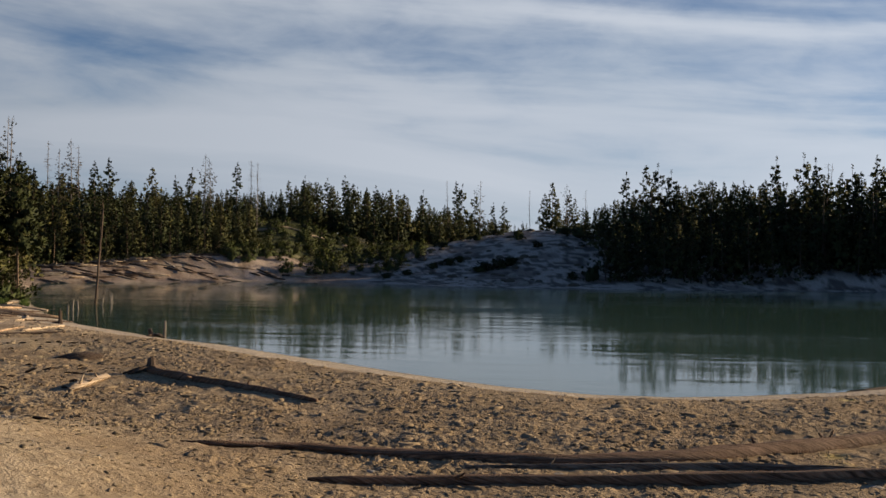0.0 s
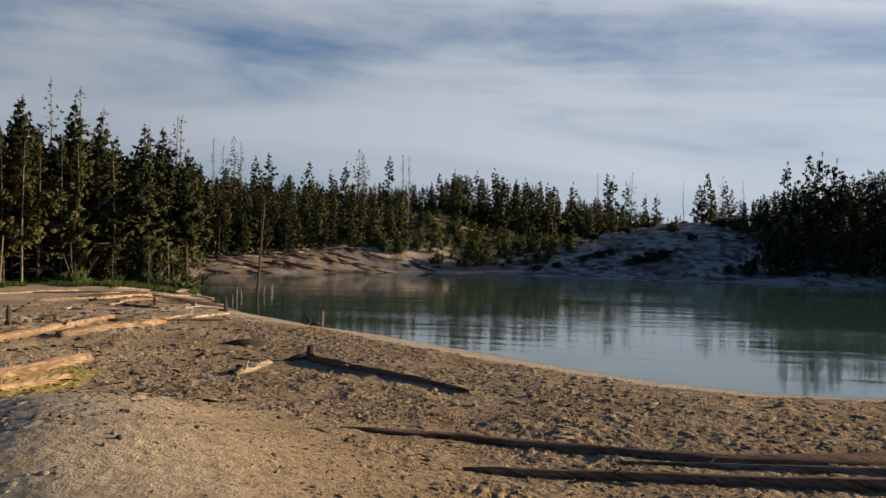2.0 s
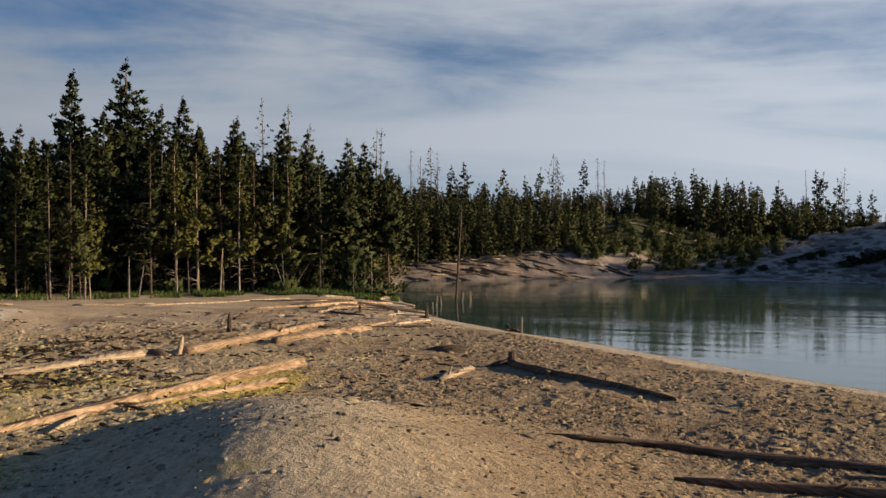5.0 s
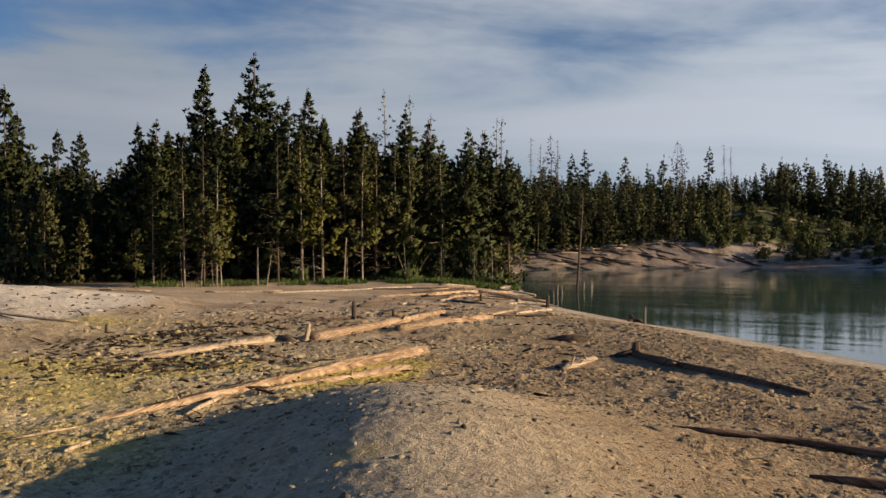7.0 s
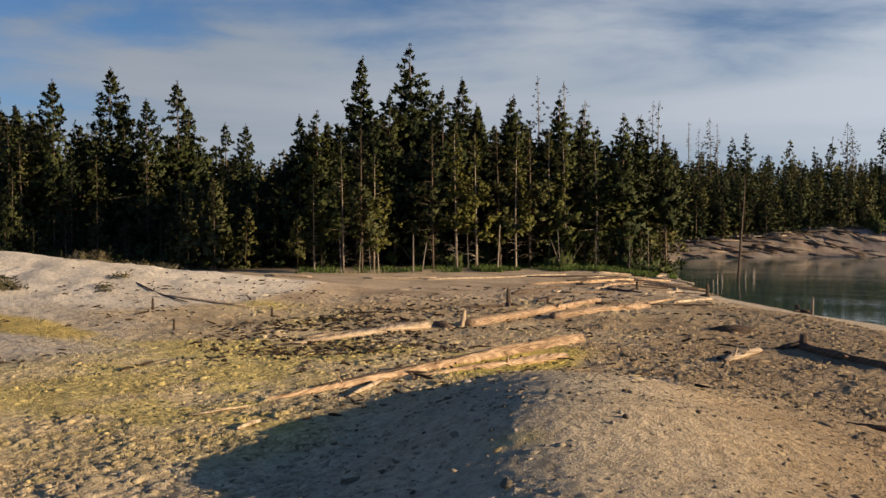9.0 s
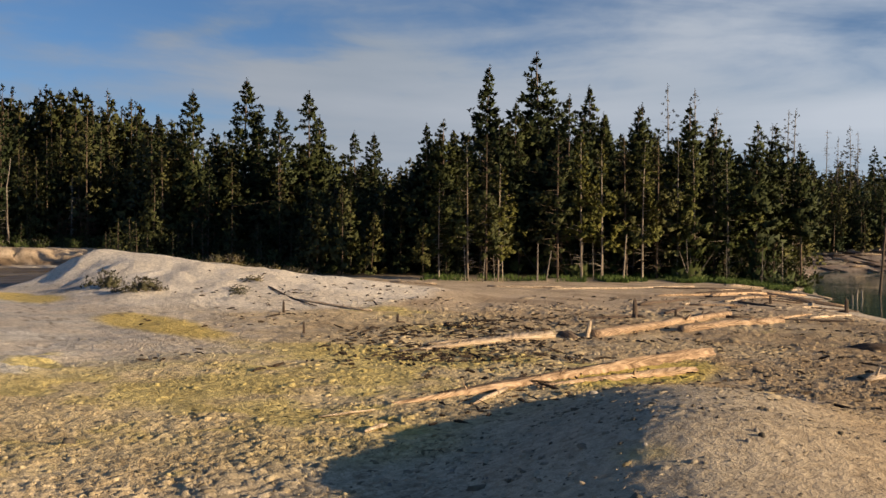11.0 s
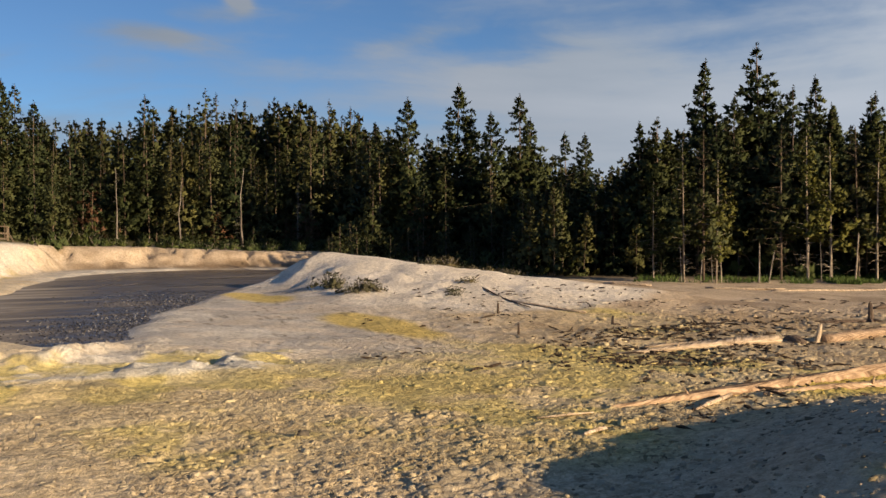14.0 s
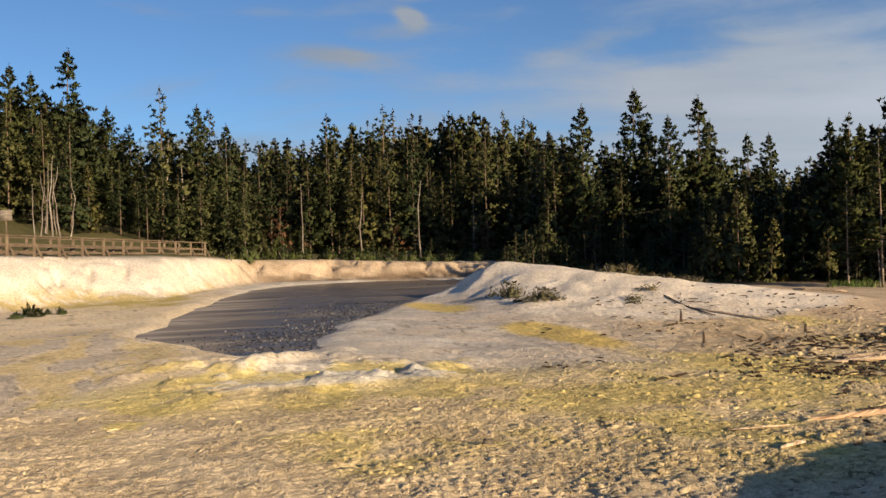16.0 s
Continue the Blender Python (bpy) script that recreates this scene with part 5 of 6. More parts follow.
PALE = "bleached barkless log lying on the mudflat"
ORANGE = "orange-brown split log lying on yellow crust"
DARK = "dark wet log lying on the beach"
SPLIT_LOGS = [
    ([(-10.6, 8.4), (-10.75, 11.5), (-10.95, 14.4), (-11.0, 16.7)], 0.05, 0.23, ORANGE_LOG, ORANGE),
    ([(-10.3, 11.0), (-10.1, 13.0), (-9.9, 14.5)], 0.07, 0.16, ORANGE_LOG, ORANGE),
    ([(-11.0, 9.6), (-11.1, 12.4), (-11.2, 14.6), (-11.25, 16.5)], 0.04, 0.12, DARK_LOG, "dark bark-covered log behind a split log"),
    ([(-15.3, 12.3), (-15.1, 14.2), (-14.9, 16.4)], 0.07, 0.20, BLEACHED, PALE),
    ([(-15.7, 13.4), (-15.3, 15.6)], 0.07, 0.10, BLEACHED, PALE),
    ([(-14.3, 17.2), (-14.7, 19.6), (-15.4, 24.5)], 0.20, 0.21, ORANGE_LOG, "stripped orange-tan log among driftwood"),
    ([(-13.9, 19.9), (-13.4, 23.8)], 0.20, 0.17, ORANGE_LOG, "stripped orange-tan log among driftwood"),
    ([(-15.0, 22.0), (-16.0, 24.6)], 0.14, 0.10, DARK_LOG, "dark broken log among driftwood"),
    ([(-18.9, 24.9), (-19.7, 28.7)], 0.13, 0.10, DARK_LOG, "dark log with pale end on the flats"),
]
SHORE_LOGS = [
    ([(-19.8, 30.3), (-19.5, 33.5)], 0.15, 0.12, ORANGE_LOG, "orange-brown log in a heap of driftwood"),
    ([(-20.6, 30.6), (-20.3, 34.0)], 0.14, 0.12, DARK_LOG, "dark log in a heap of driftwood"),
    ([(-19.5, 33.5), (-16.6, 33.9)], 0.13, 0.11, ORANGE_LOG, "orange-brown log at the water's edge"),
    ([(-21.1, 37.8), (-19.0, 37.7)], 0.13, 0.11, BLEACHED, "bleached log end at the water's edge"),
    ([(-22.9, 36.0), (-21.3, 39.0)], 0.13, 0.10, BLEACHED, "bleached log at the water's edge"),
    ([(-25.9, 28.3), (-23.1, 34.1)], 0.11, 0.09, BLEACHED, "long pale log at the edge of the grass"),
    ([(-28.5, 27.5), (-26.2, 29.4)], 0.10, 0.09, BLEACHED, "long pale log at the edge of the grass"),
    ([(-32.5, 25.6), (-30.6, 26.6)], 0.12, 0.10, BLEACHED, "pale log before the trees"),
]
RIDGE_LOGS = [
    ([(-27.6, 16.6), (-25.4, 16.1), (-23.6, 15.9)], 0.045, 0.035, DARK_LOG, "thin dark crooked branch on the white ridge"),
    ([(-25.0, 16.1), (-22.1, 16.8)], 0.09, 0.07, BLEACHED, PALE),
    ([(-7.57, 17.53), (-7.44, 15.64)], 0.11, 0.12, BLEACHED, "short bleached stick on brown crust"),
    ([(-7.0, 18.1), (-5.0, 16.7), (-3.2, 15.3)], 0.17, 0.08, BROWN_LOG, "brown half-buried log lying on the beach"),
]
BEACH_LOGS = [
    ([(-3.9, 11.1), (-2.5, 11.5), (-1.1, 11.4), (0.5, 11.25), (1.8, 11.6), (3.3, 12.4), (4.7, 13.2), (7.5, 14.4)], 0.06, 0.20, BROWN_LOG, "long crooked brown log across the beach"),
    ([(-2.1, 9.8), (-0.7, 10.15), (0.5, 10.35), (2.3, 10.7), (4.0, 11.0), (7.0, 11.6)], 0.07, 0.23, BROWN_LOG, "long brown weathered log across the beach"),
]
LOOSE_LOGS = [
    ([(-0.6, 10.9), (1.2, 11.1), (2.4, 11.3), (3.9, 11.3)], 0.05, 0.09, DEADWOOD, "grey weathered branch between dark logs"),
    ([(6.2, 19.2), (8.6, 20.4), (12, 22.6)], 0.06, 0.10, DARK_LOG, "dark log half in the shallow water"),
    ([(-13.4, 25.3), (-13.4, 27.6)], 0.09, 0.08, BLEACHED, "pale log on the lake's margin"),
    ([(-17.5, 28.4), (-15.8, 27.6)], 0.08, 0.06, DARK_LOG, "small dark log on the smooth flat"),
    ([(-10.45, 7.1), (-10.35, 7.9)], 0.03, 0.03, BLEACHED, "thin pale stick on yellow crust"),
    ([(-17.2, 20.3), (-16.6, 22.0)], 0.10, 0.08, DARK_LOG, "dark rotten log beside a stump"),
]
for i, (pts, r0, r1, mat, label) in enumerate(SPLIT_LOGS + SHORE_LOGS + RIDGE_LOGS + BEACH_LOGS + LOOSE_LOGS):
    log(pts, r0, r1, mat, label, seed=100 + i)


# ---- stumps, posts and snags ----
def upright(name, label, x, y, height, r, mat, seed, lean=(0.0, 0.0), base=None, roots=0, category="stump", jag=True):
    """A broken-off trunk that stands in the ground, with roots where it has them."""
    rg = random.Random(seed)
    z = floor_at(x, y) if base is None else base
    t = thing(name, label, category)
    t.location = (x, y, z)
    s = Soup()
    n = max(3, int(height / 0.35))
    ax = [(lean[0] * f * height + rg.gauss(0, 0.004) * height * f, lean[1] * f * height, -0.15 + (height + 0.15) * f) for f in [k / n for k in range(n + 1)]]
    s.tube(ax, [r * (1.25 if k == 0 else 1 - 0.45 * k / n) for k in range(n + 1)], 8, rg, 0.15)
    part("stem", s, mat, t)
    if jag:
        j = Soup()
        top = Vector(ax[-1])
        for _ in range(3):
            a = rg.uniform(0, 6.283)
            p = top + Vector((math.cos(a), math.sin(a), 0)) * r * 0.3
            j.tube([p - Vector((0, 0, 0.05)), p + Vector((rg.gauss(0, 0.01), 0, height * rg.uniform(0.05, 0.16)))], [r * 0.28, r * 0.05], 4)
        part("splinter", j, mat, t)
    for k in range(roots):
        a = rg.uniform(0, 6.283)
        q = Soup()
        l = r * rg.uniform(3.0, 6.0)
        q.tube([(0, 0, r * 0.5), (math.cos(a) * l * 0.4, math.sin(a) * l * 0.4, r * 0.5), (math.cos(a) * l, math.sin(a) * l, -0.02)], [r * 0.5, r * 0.4, r * 0.12], 6, rg, 0.2)
        part("root", q, mat, t)
    return t


upright("snag", "tall bare dead snag standing in the lake", -19.05, 42.1, 4.3, 0.06, DARK_LOG, 201, (0.066, 0.028), base=0.0, category="snag")
for i, (x, y, h) in enumerate([(-18.13, 37.96, 0.42), (-18.25, 38.8, 0.36), (-18.43, 41.4, 0.40), (-18.65, 42.9, 0.36), (-18.9, 43.6, 0.42), (-17.5, 36.3, 0.3)]):
    tagged(upright("water_post", "short grey broken trunk standing in shallow water", x, y, h, 0.055, DEADWOOD, 210 + i, (random.Random(i).uniform(-0.2, 0.2), 0), base=0.0), group="drowned stubs in the lake")
upright("water_post", "pale broken stub at the water's edge", -10.23, 27.3, 0.50, 0.06, DEADWOOD, 221, (0.05, 0))
upright("stump", "small dark root stump at the water's edge", -10.5, 27.2, 0.22, 0.10, DARK_LOG, 222, (-0.6, 0.1), roots=3)
upright("stump", "dark broken stump on the lake's margin", -14.72, 30.1, 0.42, 0.09, DARK_LOG, 223, roots=3)
upright("stump", "dark upright stump with spreading roots", -16.7, 21.8, 0.48, 0.09, DARK_LOG, 224, (-0.05, 0), roots=4)
upright("stump", "small dark stump on the flats", -16.68, 28.9, 0.26, 0.07, DARK_LOG, 225, roots=2)
upright("stump", "small dark stump on the flats", -19.6, 15.7, 0.22, 0.05, DARK_LOG, 226, roots=2)
upright("stump", "thin dark stub at the ridge's foot", -23.0, 14.4, 0.30, 0.05, DARK_LOG, 227)
upright("stump", "thin dark stub at the ridge's foot", -19.08, 12.5, 0.26, 0.04, DARK_LOG, 228)
upright("stump", "broken root end of a dark log", -7.0, 18.15, 0.26, 0.12, DARK_LOG, 229, roots=4)
upright("stump", "leaning pale broken stump on driftwood", -14.5, 17.1, 0.36, 0.07, BLEACHED, 230, (0.25, 0.1))
upright("stump", "small dark stump among driftwood", -16.0, 22.7, 0.2, 0.06, DARK_LOG, 231, roots=2)
upright("dead_tree", "bare pale broken trunk at the grove's edge", *spot(43.1, 43.5), 1.6, 0.05, DEADWOOD, 232, (0.02, 0), category="snag")
upright("dead_tree", "thin pale dead sapling at the grove's edge", *spot(42.6, 43.8), 1.3, 0.04, DEADWOOD, 233, (0.25, 0), category="snag")
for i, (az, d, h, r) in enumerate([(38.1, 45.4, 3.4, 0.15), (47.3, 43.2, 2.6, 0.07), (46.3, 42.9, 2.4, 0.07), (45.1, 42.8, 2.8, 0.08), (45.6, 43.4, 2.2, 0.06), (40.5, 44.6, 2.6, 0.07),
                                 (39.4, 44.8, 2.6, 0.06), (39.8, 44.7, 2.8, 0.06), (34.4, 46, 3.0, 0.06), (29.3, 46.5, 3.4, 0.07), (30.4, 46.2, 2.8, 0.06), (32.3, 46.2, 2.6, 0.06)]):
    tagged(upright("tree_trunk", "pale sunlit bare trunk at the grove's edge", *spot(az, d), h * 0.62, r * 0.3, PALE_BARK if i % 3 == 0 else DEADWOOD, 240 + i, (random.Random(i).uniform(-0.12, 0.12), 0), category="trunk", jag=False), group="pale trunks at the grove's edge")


def lump_soup(rg, w, d, h, rings=4, sides=9):
    """An uneven boulder-like lump."""
    s = Soup()
    for k in range(rings + 1):
        f = k / rings
        r = math.cos(f * 1.45) ** 0.7
        for j in range(sides):
            a = 6.283 * j / sides
            q = rg.uniform(0.82, 1.15)
            s.v.append((w * r * q * math.cos(a), d * r * q * math.sin(a), h * math.sin(f * 1.5708) * rg.uniform(0.88, 1.1) - 0.04))
    for k in range(rings):
        for j in range(sides):
            m = (j + 1) % sides
            s.f.append((k * sides + j, k * sides + m, (k + 1) * sides + m, (k + 1) * sides + j))
    s.f.append(tuple(rings * sides + j for j in range(sides)))
    return s


def lump(name, label, x, y, w, d, h, mat, seed, category, turn=0.0):
    rg = random.Random(seed)
    me = lump_soup(rg, w, d, h).mesh(name, mat)
    wrap_uv(me)
    ob = new(name, me)
    ob.matrix_basis = pose(x, y, floor_at(x, y), 0, 0, turn)
    return tagged(ob, label, category)


ROCK, _nt, _p = material("grey_stone", (0.3, 0.28, 0.25), 0.9, 0.2)
_n = noise_node(_nt, 14.0, 5.0, 0.6, place_of(_nt))
_nt.links.new(ramp(_nt, _n, (0.3, (0.17, 0.15, 0.125)), (0.7, (0.42, 0.385, 0.33))), _p.inputs["Base Color"])
bump(_nt, _n, 0.6, 0.03, _p)
DARK_ROCK, _nt, _p = material("dark_clod", (0.1, 0.085, 0.07), 0.95, 0.2)
_n = noise_node(_nt, 18.0, 5.0, 0.6, place_of(_nt))
_nt.links.new(ramp(_nt, _n, (0.3, (0.05, 0.042, 0.033)), (0.7, (0.17, 0.145, 0.11))), _p.inputs["Base Color"])
bump(_nt, _n, 0.7, 0.03, _p)

lump("root_mass", "dark rotten root mass half buried in crust", -9.3, 20.1, 0.52, 0.26, 0.16, DARK_LOG, 301, "root mass", 20)
lump("root_mass", "dark rotten log end among driftwood", -14.8, 16.8, 0.40, 0.2, 0.15, DARK_LOG, 302, "root mass", -30)
for i, (x, y, w, h, mat, label) in enumerate([
        (-4.22, 7.0, 0.035, 0.07, DARK_ROCK, "small dark stone on the sandy mound"), (-7.85, 9.35, 0.075, 0.08, ROCK, "pale stone on the mound's crest"),
        (-11.1, 4.2, 0.09, 0.12, DARK_ROCK, "dark clod on pale crust"), (-12.8, 3.85, 0.09, 0.07, DARK_ROCK, "dark clod on pale crust"), (-12.4, 5.55, 0.07, 0.06, DARK_ROCK, "dark clod on pale crust"),
        (-7.5, 9.9, 0.06, 0.05, ROCK, "pale pebble on the mound"), (0.03, 10.55, 0.14, 0.05, ROCK, "pale flat stone beside dark logs"), (0.4, 10.8, 0.12, 0.05, ROCK, "pale flat stone beside dark logs"),
        (-1.6, 10.6, 0.10, 0.05, ROCK, "pale flat stone beside dark logs"), (3.6, 10.55, 0.12, 0.05, ROCK, "pale flat stone beside dark logs"),
        (-16.9, 5.5, 0.14, 0.05, DARK_ROCK, "dark wet clod by sulphur crust")]):
    lump("stone", label, x, y, w, w * 0.8, h, mat, 310 + i, "stone", 40 * i)
rg = random.Random(33)
for i in range(70):
    az, d = rg.uniform(22, 62), rg.uniform(5.8, 9.5)
    x, y = spot(az, d)
    w = rg.uniform(0.012, 0.032)
    tagged(lump("pebble", "small pale pebble on the sandy mound", x, y, w, w * 0.8, w * 1.1 + 0.03, ROCK if i % 3 else DARK_ROCK, 400 + i, "pebble", rg.uniform(0, 360)), group="pebbles on the mound")

# splintered white stick leaning on the split log, and small sticks
log([(-9.8, 9.2), (-10.5, 10.5)], 0.03, 0.075, BLEACHED, "splintered white wedge of wood by a split log", name="wood_splinter", seed=150, sides=6, lift=1.0, category="stick")
log([(-9.25, 6.95), (-9.4, 7.35)], 0.03, 0.045, BLEACHED, "short white stick on yellow crust", name="stick", seed=151, sides=6, lift=1.2, category="stick")
for i, (p, q, r, mat) in enumerate([((-21.8, 38.4), (-22.1, 41.8), 0.09, BLEACHED), ((-20.4, 35.2), (-19.7, 37.0), 0.10, ORANGE_LOG), ((-20.9, 31.8), (-18.6, 32.6), 0.10, ORANGE_LOG), ((-22.2, 33.2), (-20.8, 35.4), 0.09, DARK_LOG),
                                  ((-21.2, 28.8), (-20.0, 31.6), 0.09, ORANGE_LOG), ((-18.4, 32.2), (-16.2, 33.2), 0.08, DARK_LOG), ((-17.8, 30.2), (-16.9, 31.4), 0.07, DARK_LOG), ((-23.6, 32.0), (-21.6, 33.4), 0.08, DARK_LOG)]):
    log([p, q], r, r * 0.8, mat, "driftwood log in a heap near the water", seed=160 + i)
rg = random.Random(43)
for i in range(22):
    az, d = rg.uniform(27, 36), rg.uniform(27, 40)
    x, y = spot(az, d)
    if floor_at(x, y) > 0.16:
        a, l = rg.uniform(0.6, 2.4), rg.uniform(0.6, 2.4)
        tagged(log([(x, y), (x + l * math.cos(a), y + l * math.sin(a))], rg.uniform(0.06, 0.11), 0.05, rg.choice((ORANGE_LOG, DARK_LOG, DARK_LOG, BLEACHED)), "broken driftwood on the smooth flats", seed=700 + i, sides=7), group="driftwood on the flats")
rg = random.Random(44)
for i in range(300):
    az, d = rg.uniform(13.5, 27.5), rg.uniform(66, 82)
    x, y = spot(az, d)
    if floor_at(x, y) > 0.12 and floor_at(x, y) < 2.2:
        a = rg.uniform(-0.5, 0.9)
        l = rg.uniform(0.8, 2.6)
        tagged(log([(x, y), (x + l * math.cos(a), y + l * math.sin(a))], 0.14, 0.08, rg.choice((BLEACHED, DEADWOOD, DARK_LOG, DARK_LOG)), "pale driftwood stranded on the far bank", seed=500 + i, sides=6, lift=0.8), group="driftwood on the far bank")
for i, (a0, a1, dd) in enumerate([(15.6, 14.2, 103), (14.3, 12.9, 104), (12.6, 11.6, 104), (10.6, 9.6, 102), (8.2, 7.4, 100)]):
    tagged(log([spot(a0, dd), spot((a0 + a1) / 2, dd + 0.5), spot(a1, dd)], 0.20, 0.15, BLEACHED, "long pale fallen trunk on the green hill", seed=560 + i, sides=6, lift=1.4), group="fallen trunks on the hill")
for i, (a0, a1, dd) in enumerate([(27.4, 25.9, 75.2), (26.6, 25.2, 76), (25.5, 24.2, 77), (26.9, 26.1, 77.5), (23.8, 23.0, 79), (22.6, 21.4, 80.5), (20.9, 20.0, 82), (25.8, 25.0, 74.6)]):
    tagged(log([spot(a0, dd), spot(a1, dd + rg.uniform(-0.6, 1.0))], 0.16, 0.10, BLEACHED if i % 3 else DEADWOOD, "bleached trunk stranded along the far waterline", seed=590 + i, sides=7, lift=1.0), group="driftwood on the far bank")
for i in range(50):
    az = rg.uniform(-22, 8)
    x, y = spot(az, rg.uniform(68.5, 76))
    if floor_at(x, y) > 0.1:
        w = rg.uniform(0.15, 0.5)
        tagged(lump("boulder", "grey boulder on the shaded lake shore", x, y, w, w * 0.8, w * 0.6, rg.choice((ROCK, ROCK, DARK_ROCK)), 600 + i, "boulder", rg.uniform(0, 360)), group="boulders on the far shore")


# ---- bushes ----
rg = random.Random(54)
for i in range(46):
    az, d = rg.uniform(-3.5, 8.5), rg.uniform(73, 98)
    x, y = spot(az, d)
    if floor_at(x, y) > 0.3:
        w = rg.uniform(0.18, 0.55)
        tagged(lump("boulder", "dark weathered rock on the bare slope", x, y, w, w * 0.7, w * 0.55, DARK_ROCK, 800 + i, "boulder", rg.uniform(0, 360)), group="dark rocks on the bare slope")
BUSH = [shrub("shrub", "dark low shrub on the bare slope", 64, NEEDLES, 120, 0.2), shrub("shrub", "green leafy plant at the white bank's foot", 65, SHRUB, 90, 0.2)]
rg = random.Random(55)
for x, y, h, f in [(-29.9, 12.5, 0.35, 1.2), (-28.9, 12.6, 0.3, 1.4)]:
    plant(SCRUB[0], x, y, h, rg, "dry bushes on the white ridge", flat=f)
for az, d, h in [(67.8, 34.8, 0.85), (67.4, 34.4, 0.6), (66.0, 31.9, 0.65), (65.5, 31.6, 0.6), (65.0, 31.4, 0.4)]:
    plant(SCRUB[0], *spot(az, d), h, rg, "dry bushes on the white ridge", flat=1.1)
for x, y, h, f in [(-27.4, 15.4, 0.30, 2.0), (-28.4, 16.7, 0.34, 1.9), (-26.6, 15.0, 0.22, 2.0)]:
    plant(SCRUB[0], x, y, h, rg, "dry bushes on the white ridge", flat=f)
for i in range(16):
    az, d = rg.uniform(57, 63), rg.uniform(37.5, 41)
    plant(rg.choice(SCRUB), *spot(az, d), rg.uniform(0.35, 0.7), rg, "scrub behind the white ridge", flat=1.3)
for az, d, h, f in [(1.9, 79, 0.9, 1.7), (1.2, 79.5, 1.0, 1.6), (0.5, 80, 0.9, 1.6), (2.5, 79, 0.7, 1.6), (0.2, 91, 1.2, 0.8), (5.2, 82, 0.7, 1.3), (4.2, 83, 0.8, 1.4), (3.6, 84, 0.7, 1.3), (-4.3, 73.5, 1.6, 0.5), (-4.0, 73.4, 1.2, 0.5),
                    (-3.0, 74, 0.8, 0.9), (-6.5, 73.5, 0.9, 0.9), (-1.0, 86, 0.7, 1.2), (6.8, 80, 0.6, 1.5), (8.0, 79, 0.6, 1.4), (-2.6, 92, 1.0, 1.4), (-3.4, 90, 1.4, 1.2), (2.6, 95, 0.8, 1.6), (1.4, 97, 0.7, 1.8), (4.6, 94, 0.8, 1.6)]:
    plant(BUSH[0], *spot(az, d), h, rg, "dark bushes on the bare slope", flat=f)
for x, y, h in [(-37.5, -3.6, 0.35), (-37.8, -2.9, 0.40), (-38.5, -2.2, 0.35), (-37.2, -4.4, 0.45), (-38.6, -3.2, 0.6), (-39.0, -2.6, 0.3)]:
    plant(BUSH[1], x, y, h, rg, "leafy plants at the white bank", flat=1.1)
for proto in BUSH + SCRUB:
    for o in (*proto.children_recursive, proto):
        bpy.data.objects.remove(o)


# ---- boardwalk on the bank ----
def boardwalk():
    t = thing("boardwalk", "weathered timber boardwalk with post-and-rail sides on a white bank", "boardwalk")
    A, B = Vector((-49.7, -5.1)), Vector((-66.8, 5.3))
    way = (B - A).normalized()
    back = Vector((-way.y, way.x)) * -1.0
    if back.dot(A) < 0:
        back = -back
    A, length = A - way * 4.0, (B - A).length + 4.0

    def deck(f):
        return 2.62 - 0.50 * f

    box = Soup()
    box.box(Matrix.Identity(4), (1, 1, 1))
    unit = box.mesh("timber", PLANK, False)
    wrap_uv(unit)

    def timber(name, p, q, w, h):
        """A squared timber from p to q."""
        p, q = Vector(p), Vector(q)
        ob = new(name, unit)
        ob.parent = t
        rot = (q - p).to_track_quat("Y", "Z").to_matrix().to_4x4()
        ob.matrix_basis = Matrix.Translation((p + q) / 2) @ rot @ Matrix.Diagonal((w, (q - p).length, h, 1))
        return ob

    def at(f, side, up):
        p = A + way * (length * f) + back * side
        return (p.x, p.y, deck(f) + up)

    n = 12
    for side in (0.0, 1.9):
        for k in range(n + 1):
            f = k / n
            foot = at(f, side, -0.6)
            timber("post", foot, at(f, side, 1.07), 0.14, 0.14)
            if k < n:
                g = (k + 1) / n
                timber("top_rail", at(f, side, 1.06), at(g, side, 1.06), 0.16, 0.06)
                timber("middle_rail", at(f, side, 0.62), at(g, side, 0.62), 0.05, 0.12)
                timber("lower_rail", at(f, side, 0.28), at(g, side, 0.28), 0.05, 0.12)
                timber("beam", at(f, side, -0.14), at(g, side, -0.14), 0.10, 0.22)
            out = -0.45 if side == 0 else 0.45
            timber("brace", at(f, side, 0.75), at(f, side + out, -0.05), 0.08, 0.08)
            timber("joist", at(f, side, -0.07), at(f, side + out, -0.07), 0.08, 0.12)
    m = 110
    for k in range(m):
        f = (k + 0.5) / m
        timber("plank", at(f, -0.1, 0.0), at(f, 2.0, 0.0), length / m - 0.012, 0.045)


boardwalk()


def sign_box():
    x, y = spot(95.9, 56)
    z = floor_at(x, y)
    t = thing("sign_board", "small pale wooden notice board on a post", "sign")
    t.location = (x, y, z)
    s = Soup()
    s.box(Matrix.Translation((0, 0, 0.9)), (0.09, 0.09, 2.0))
    part("post", s, PLANK, t)
    s = Soup()
    s.box(Matrix.Translation((0.08, 0, 1.95)), (0.06, 0.62, 0.55))
    part("panel", s, DEADWOOD, t, "pale blank panel")


sign_box()


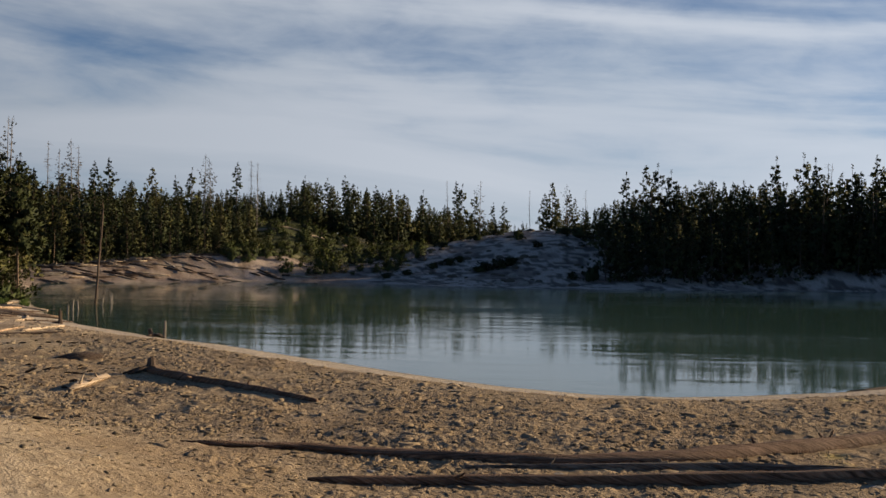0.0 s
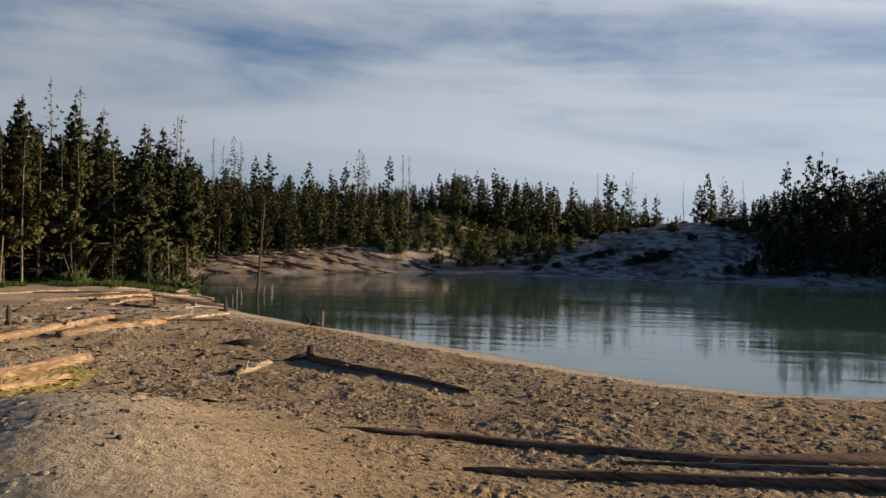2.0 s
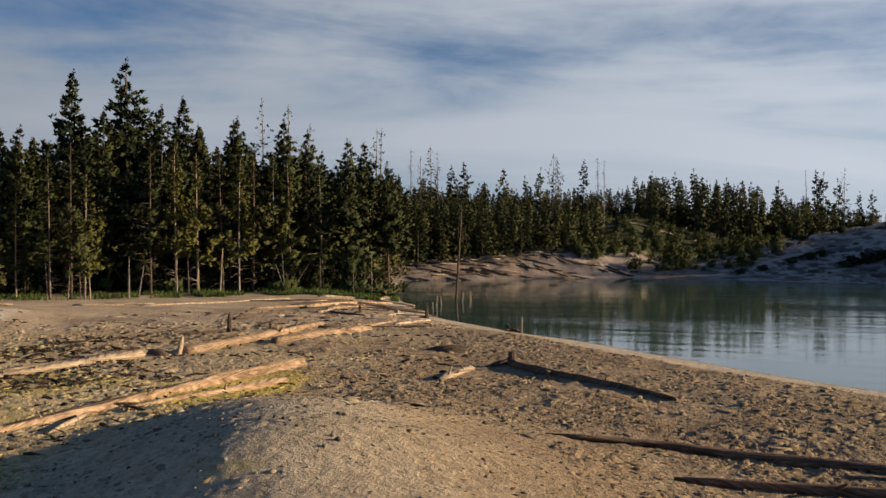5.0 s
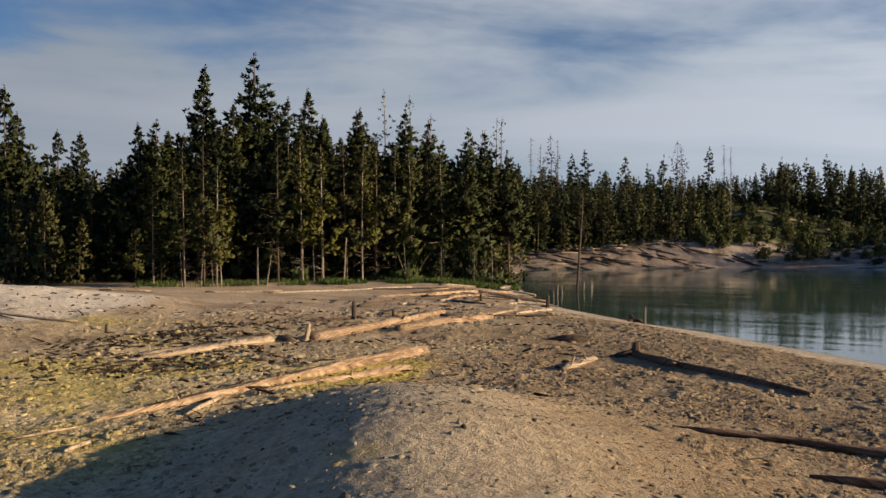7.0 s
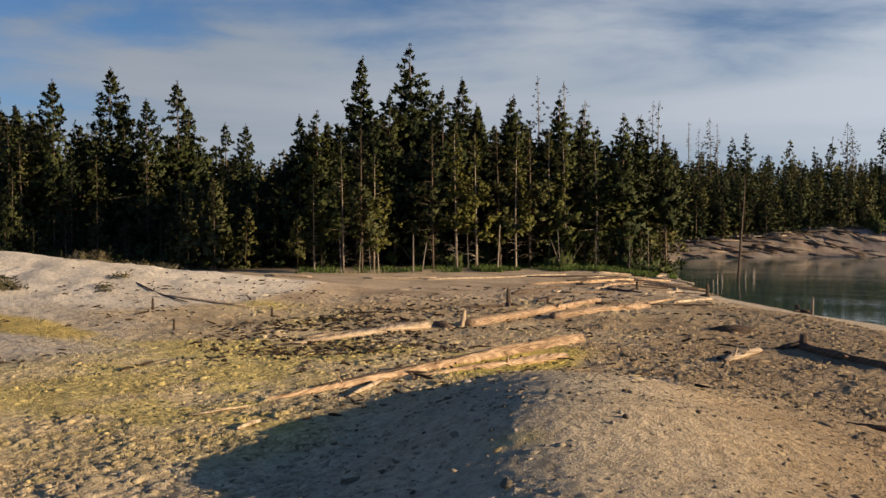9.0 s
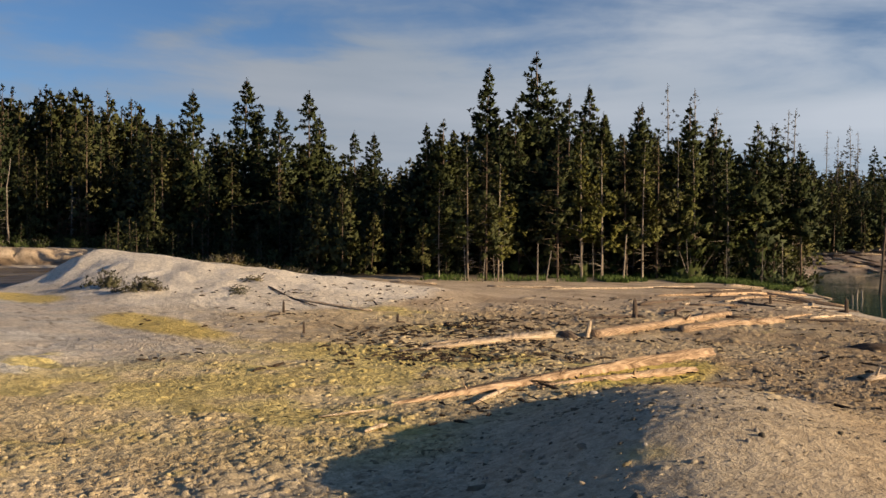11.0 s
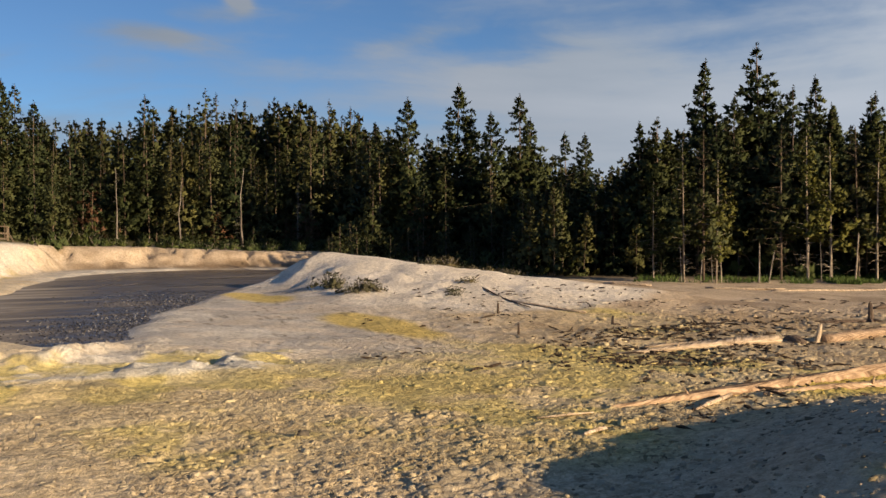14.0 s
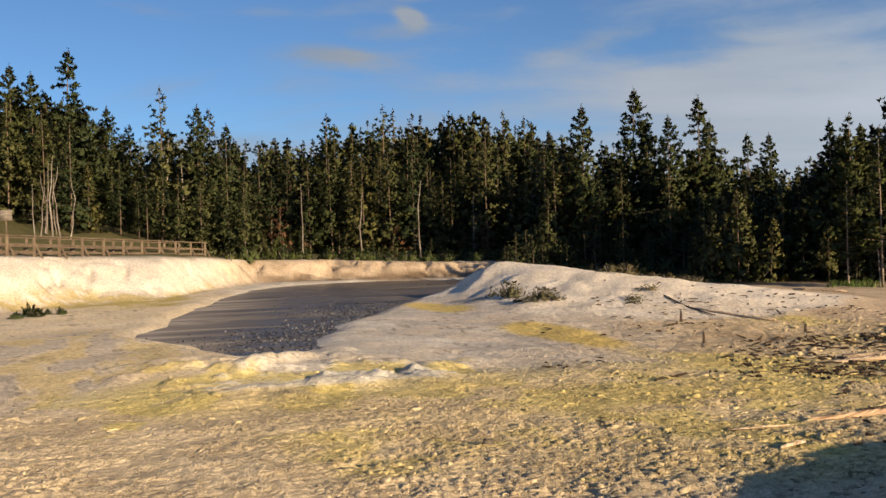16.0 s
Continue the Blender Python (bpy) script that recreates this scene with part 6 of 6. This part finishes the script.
# ---- sulphur mounds, mud blisters and grass ----
def blisters():
    rg = np.random.default_rng(9)
    n = 7500
    x = rg.normal(-26.2, 2.4, n)
    y = rg.normal(5.6, 1.5, n) + (x + 26) * -0.35
    far = rg.random(n) < 0.35
    x, y = np.where(far, rg.normal(-33, 3.5, n), x), np.where(far, rg.normal(8.2, 1.4, n), y)
    keep = outside(x, y, POOL) < -0.15
    s = Soup()
    for px, py in zip(x[keep], y[keep]):
        r = min(0.045, max(0.010, float(rg.gamma(3, 0.0085))))
        h = r * float(rg.uniform(0.5, 1.0))
        n0 = len(s.v)
        for k in range(5):
            a = 1.2566 * k + px
            s.v.append((px + r * math.cos(a), py + r * math.sin(a), 0.295))
        s.v.append((px, py, 0.30 + h))
        for k in range(5):
            s.f.append((n0 + k, n0 + (k + 1) % 5, n0 + 5))
    tagged(new("mud_blisters", s.mesh("mud_blisters", WET_MUD)), "small dark blisters of bubbling mud, some coloured pale as sun glints", "mud bubbles", kind="stuff")


blisters()


def grass():
    rg = np.random.default_rng(66)
    n = 26000
    az, d = rg.uniform(27.8, 40.5, n), 43.6 + 6.5 * rg.random(n) ** 1.4
    stray = rg.random(n) < 0.10
    az, d = np.where(stray, rg.uniform(40, 50, n), az), np.where(stray, rg.uniform(43.5, 47, n), d)
    keep = vnoise(az * 1.3, d * 0.6, 95) > 0.36
    az, d = np.radians(az[keep]), d[keep]
    x, y = -np.sin(az) * d, np.cos(az) * d
    z, n = land(x, y), len(x)
    h, w, a = rg.uniform(0.07, 0.24, n), rg.uniform(0.015, 0.04, n), rg.uniform(0, 6.283, n)
    c, q = np.cos(a) * w, np.sin(a) * w
    V = np.stack([np.stack([x - c, y - q, z - 0.05], -1), np.stack([x + c, y + q, z - 0.05], -1),
                  np.stack([x + rg.normal(0, 0.08, n), y + rg.normal(0, 0.08, n), z + h], -1)], 1)
    s = Soup()
    s.v = [tuple(p) for p in V.reshape(-1, 3)]
    s.f = [(k, k + 1, k + 2) for k in range(0, 3 * n, 3)]
    tagged(new("grass", s.mesh("grass", GRASS, False)), "short green grass at the foot of the grove", "grass", kind="stuff")


grass()


def bark_chips():
    """Strips of bark and rotten wood strewn over the flats."""
    rg = random.Random(71)
    s = Soup()
    for _ in range(2000):
        az, d = rg.uniform(24, 66), rg.uniform(11.5, 35)
        if rg.random() < 0.45:
            az, d = rg.gauss(48, 4), rg.uniform(18, 27)
        x, y = spot(az, d)
        if vnoise(np.array([x * 0.5]), np.array([y * 0.5]), 91)[0] < 0.42 or (d < 14 and az < 40) or (d < 17 and az > 50):
            continue
        l, w = rg.uniform(0.06, 0.20) * (2.2 if rg.random() < 0.25 else 1), rg.uniform(0.010, 0.030)
        m = pose(x, y, floor_at(x, y) + w * 0.4, rg.gauss(0, 10), rg.gauss(0, 10), rg.uniform(0, 360))
        s.tube([m @ Vector((-l / 2, 0, 0)), m @ Vector((0, rg.gauss(0, 0.02), 0.01)), m @ Vector((l / 2, 0, 0))], [w * 0.7, w, w * 0.5], 5)
    me = s.mesh("bark_chips", ROTTEN, False)
    wrap_uv(me)
    tagged(new("bark_chips", me), "dark strips of bark strewn over the flats", "bark chips", kind="stuff")


bark_chips()


# ---- broken crust of the flats ----
def crust(name, label, n, reach, sizes, seed, crumbs=False):
    rg = np.random.default_rng(seed)
    lo, hi = (-27, 101) if not crumbs else (-24, 70)
    az, r = np.radians(rg.uniform(lo, hi, n)), np.sqrt(rg.uniform(5.5**2, reach**2, n))
    x, y = -np.sin(az) * r, np.cos(az) * r
    d, a = np.hypot(x, y), np.degrees(np.arctan2(-x, y))
    lake, pool = outside(x, y, LAKE), outside(x, y, POOL)
    zero = np.zeros(n)
    mound = smooth(land(x, y, False), 0.4, 0.75)
    if crumbs:
        amount = 0.25 + 1.2 * smooth(fbm(x * 0.9, y * 0.9, 79), 0.40, 0.62)
    else:
        amount = (1 - 0.70 * smooth(a, 46, 66)) * (1 - smooth(d, 17, 24) * smooth(a, 50, 56)) * clods(x, y, d, a, lake, pool, zero, zero) * (1 - 0.78 * mound) * (0.25 + 1.3 * smooth(fbm(x * 0.8, y * 0.8, 77), 0.35, 0.65))
    keep = rg.random(n) < 0.62 * amount * np.clip(1.25 - r / 34, 0.25, 1)
    x, y, r = x[keep], y[keep], r[keep]
    z, col = land(x, y), pigment(x, y)
    n = len(x)
    size = rg.gamma(3.0, sizes, n).clip(sizes * 1.5, 0.065) * (0.7 + r / 30)
    tall = size * rg.uniform(0.12, 0.42, n) * (1.1 if crumbs else 1.0)
    k = 4
    ang = np.arange(k) * 2 * np.pi / k + rg.uniform(0, 6.28, (n, 1)) + rg.uniform(-0.3, 0.3, (n, k))
    rim = size[:, None] * rg.uniform(0.6, 1.25, (n, k))
    way = rg.uniform(0, 3.14, n)[:, None]
    long = rg.uniform(1.1, 2.8, n)[:, None]
    px, py = rim * np.cos(ang) * long, rim * np.sin(ang)
    qx, qy = px * np.cos(way) - py * np.sin(way), px * np.sin(way) + py * np.cos(way)
    low = np.stack([x[:, None] + qx, y[:, None] + qy, (z - 0.015)[:, None] + 0 * qx], -1)
    shift = rg.uniform(-0.25, 0.25, (n, 1, 2)) * size[:, None, None]
    high = np.stack([x[:, None] + 0.8 * qx, y[:, None] + 0.8 * qy, z[:, None] + tall[:, None] * rg.uniform(0.15, 1.3, (n, k))], -1)
    high[..., :2] += shift
    V = np.concatenate([low, high], 1)
    base = (np.arange(n) * 2 * k)[:, None, None]
    i = np.arange(k)
    j = (i + 1) % k
    side = np.concatenate([np.stack([i, j, j + k], -1), np.stack([i, j + k, i + k], -1)])
    cap = np.array([[k, k + m, k + m + 1] for m in range(1, k - 1)])
    F = (np.concatenate([side, cap])[None] + base).reshape(-1, 3)
    me = bpy.data.meshes.new(name)
    me.vertices.add(n * 2 * k)
    me.vertices.foreach_set("co", V.ravel())
    me.loops.add(F.size)
    me.loops.foreach_set("vertex_index", F.ravel())
    me.polygons.add(len(F))
    me.polygons.foreach_set("loop_start", np.arange(0, F.size, 3))
    c = np.ones((n, 2 * k, 4))
    c[..., :3] = col[:, None] * (0.62 if crumbs else 1.0) * np.where(rg.random((n, 1, 1)) < 0.22, 0.52, 0.88)
    me.color_attributes.new("pigment", "FLOAT_COLOR", "POINT").data.foreach_set("color", c.ravel())
    me.materials.append(CRUST)
    me.update(calc_edges=True)
    tagged(new(name, me), label, "mud crust", kind="stuff")


crust("mud_crust", "broken curled clods of dry brown mud crust", 120000, 36, 0.0075, 5)
crust("crumbs", "fine crumbs of dry grey mud strewn over the mound", 14000, 13.5, 0.0042, 6, True)
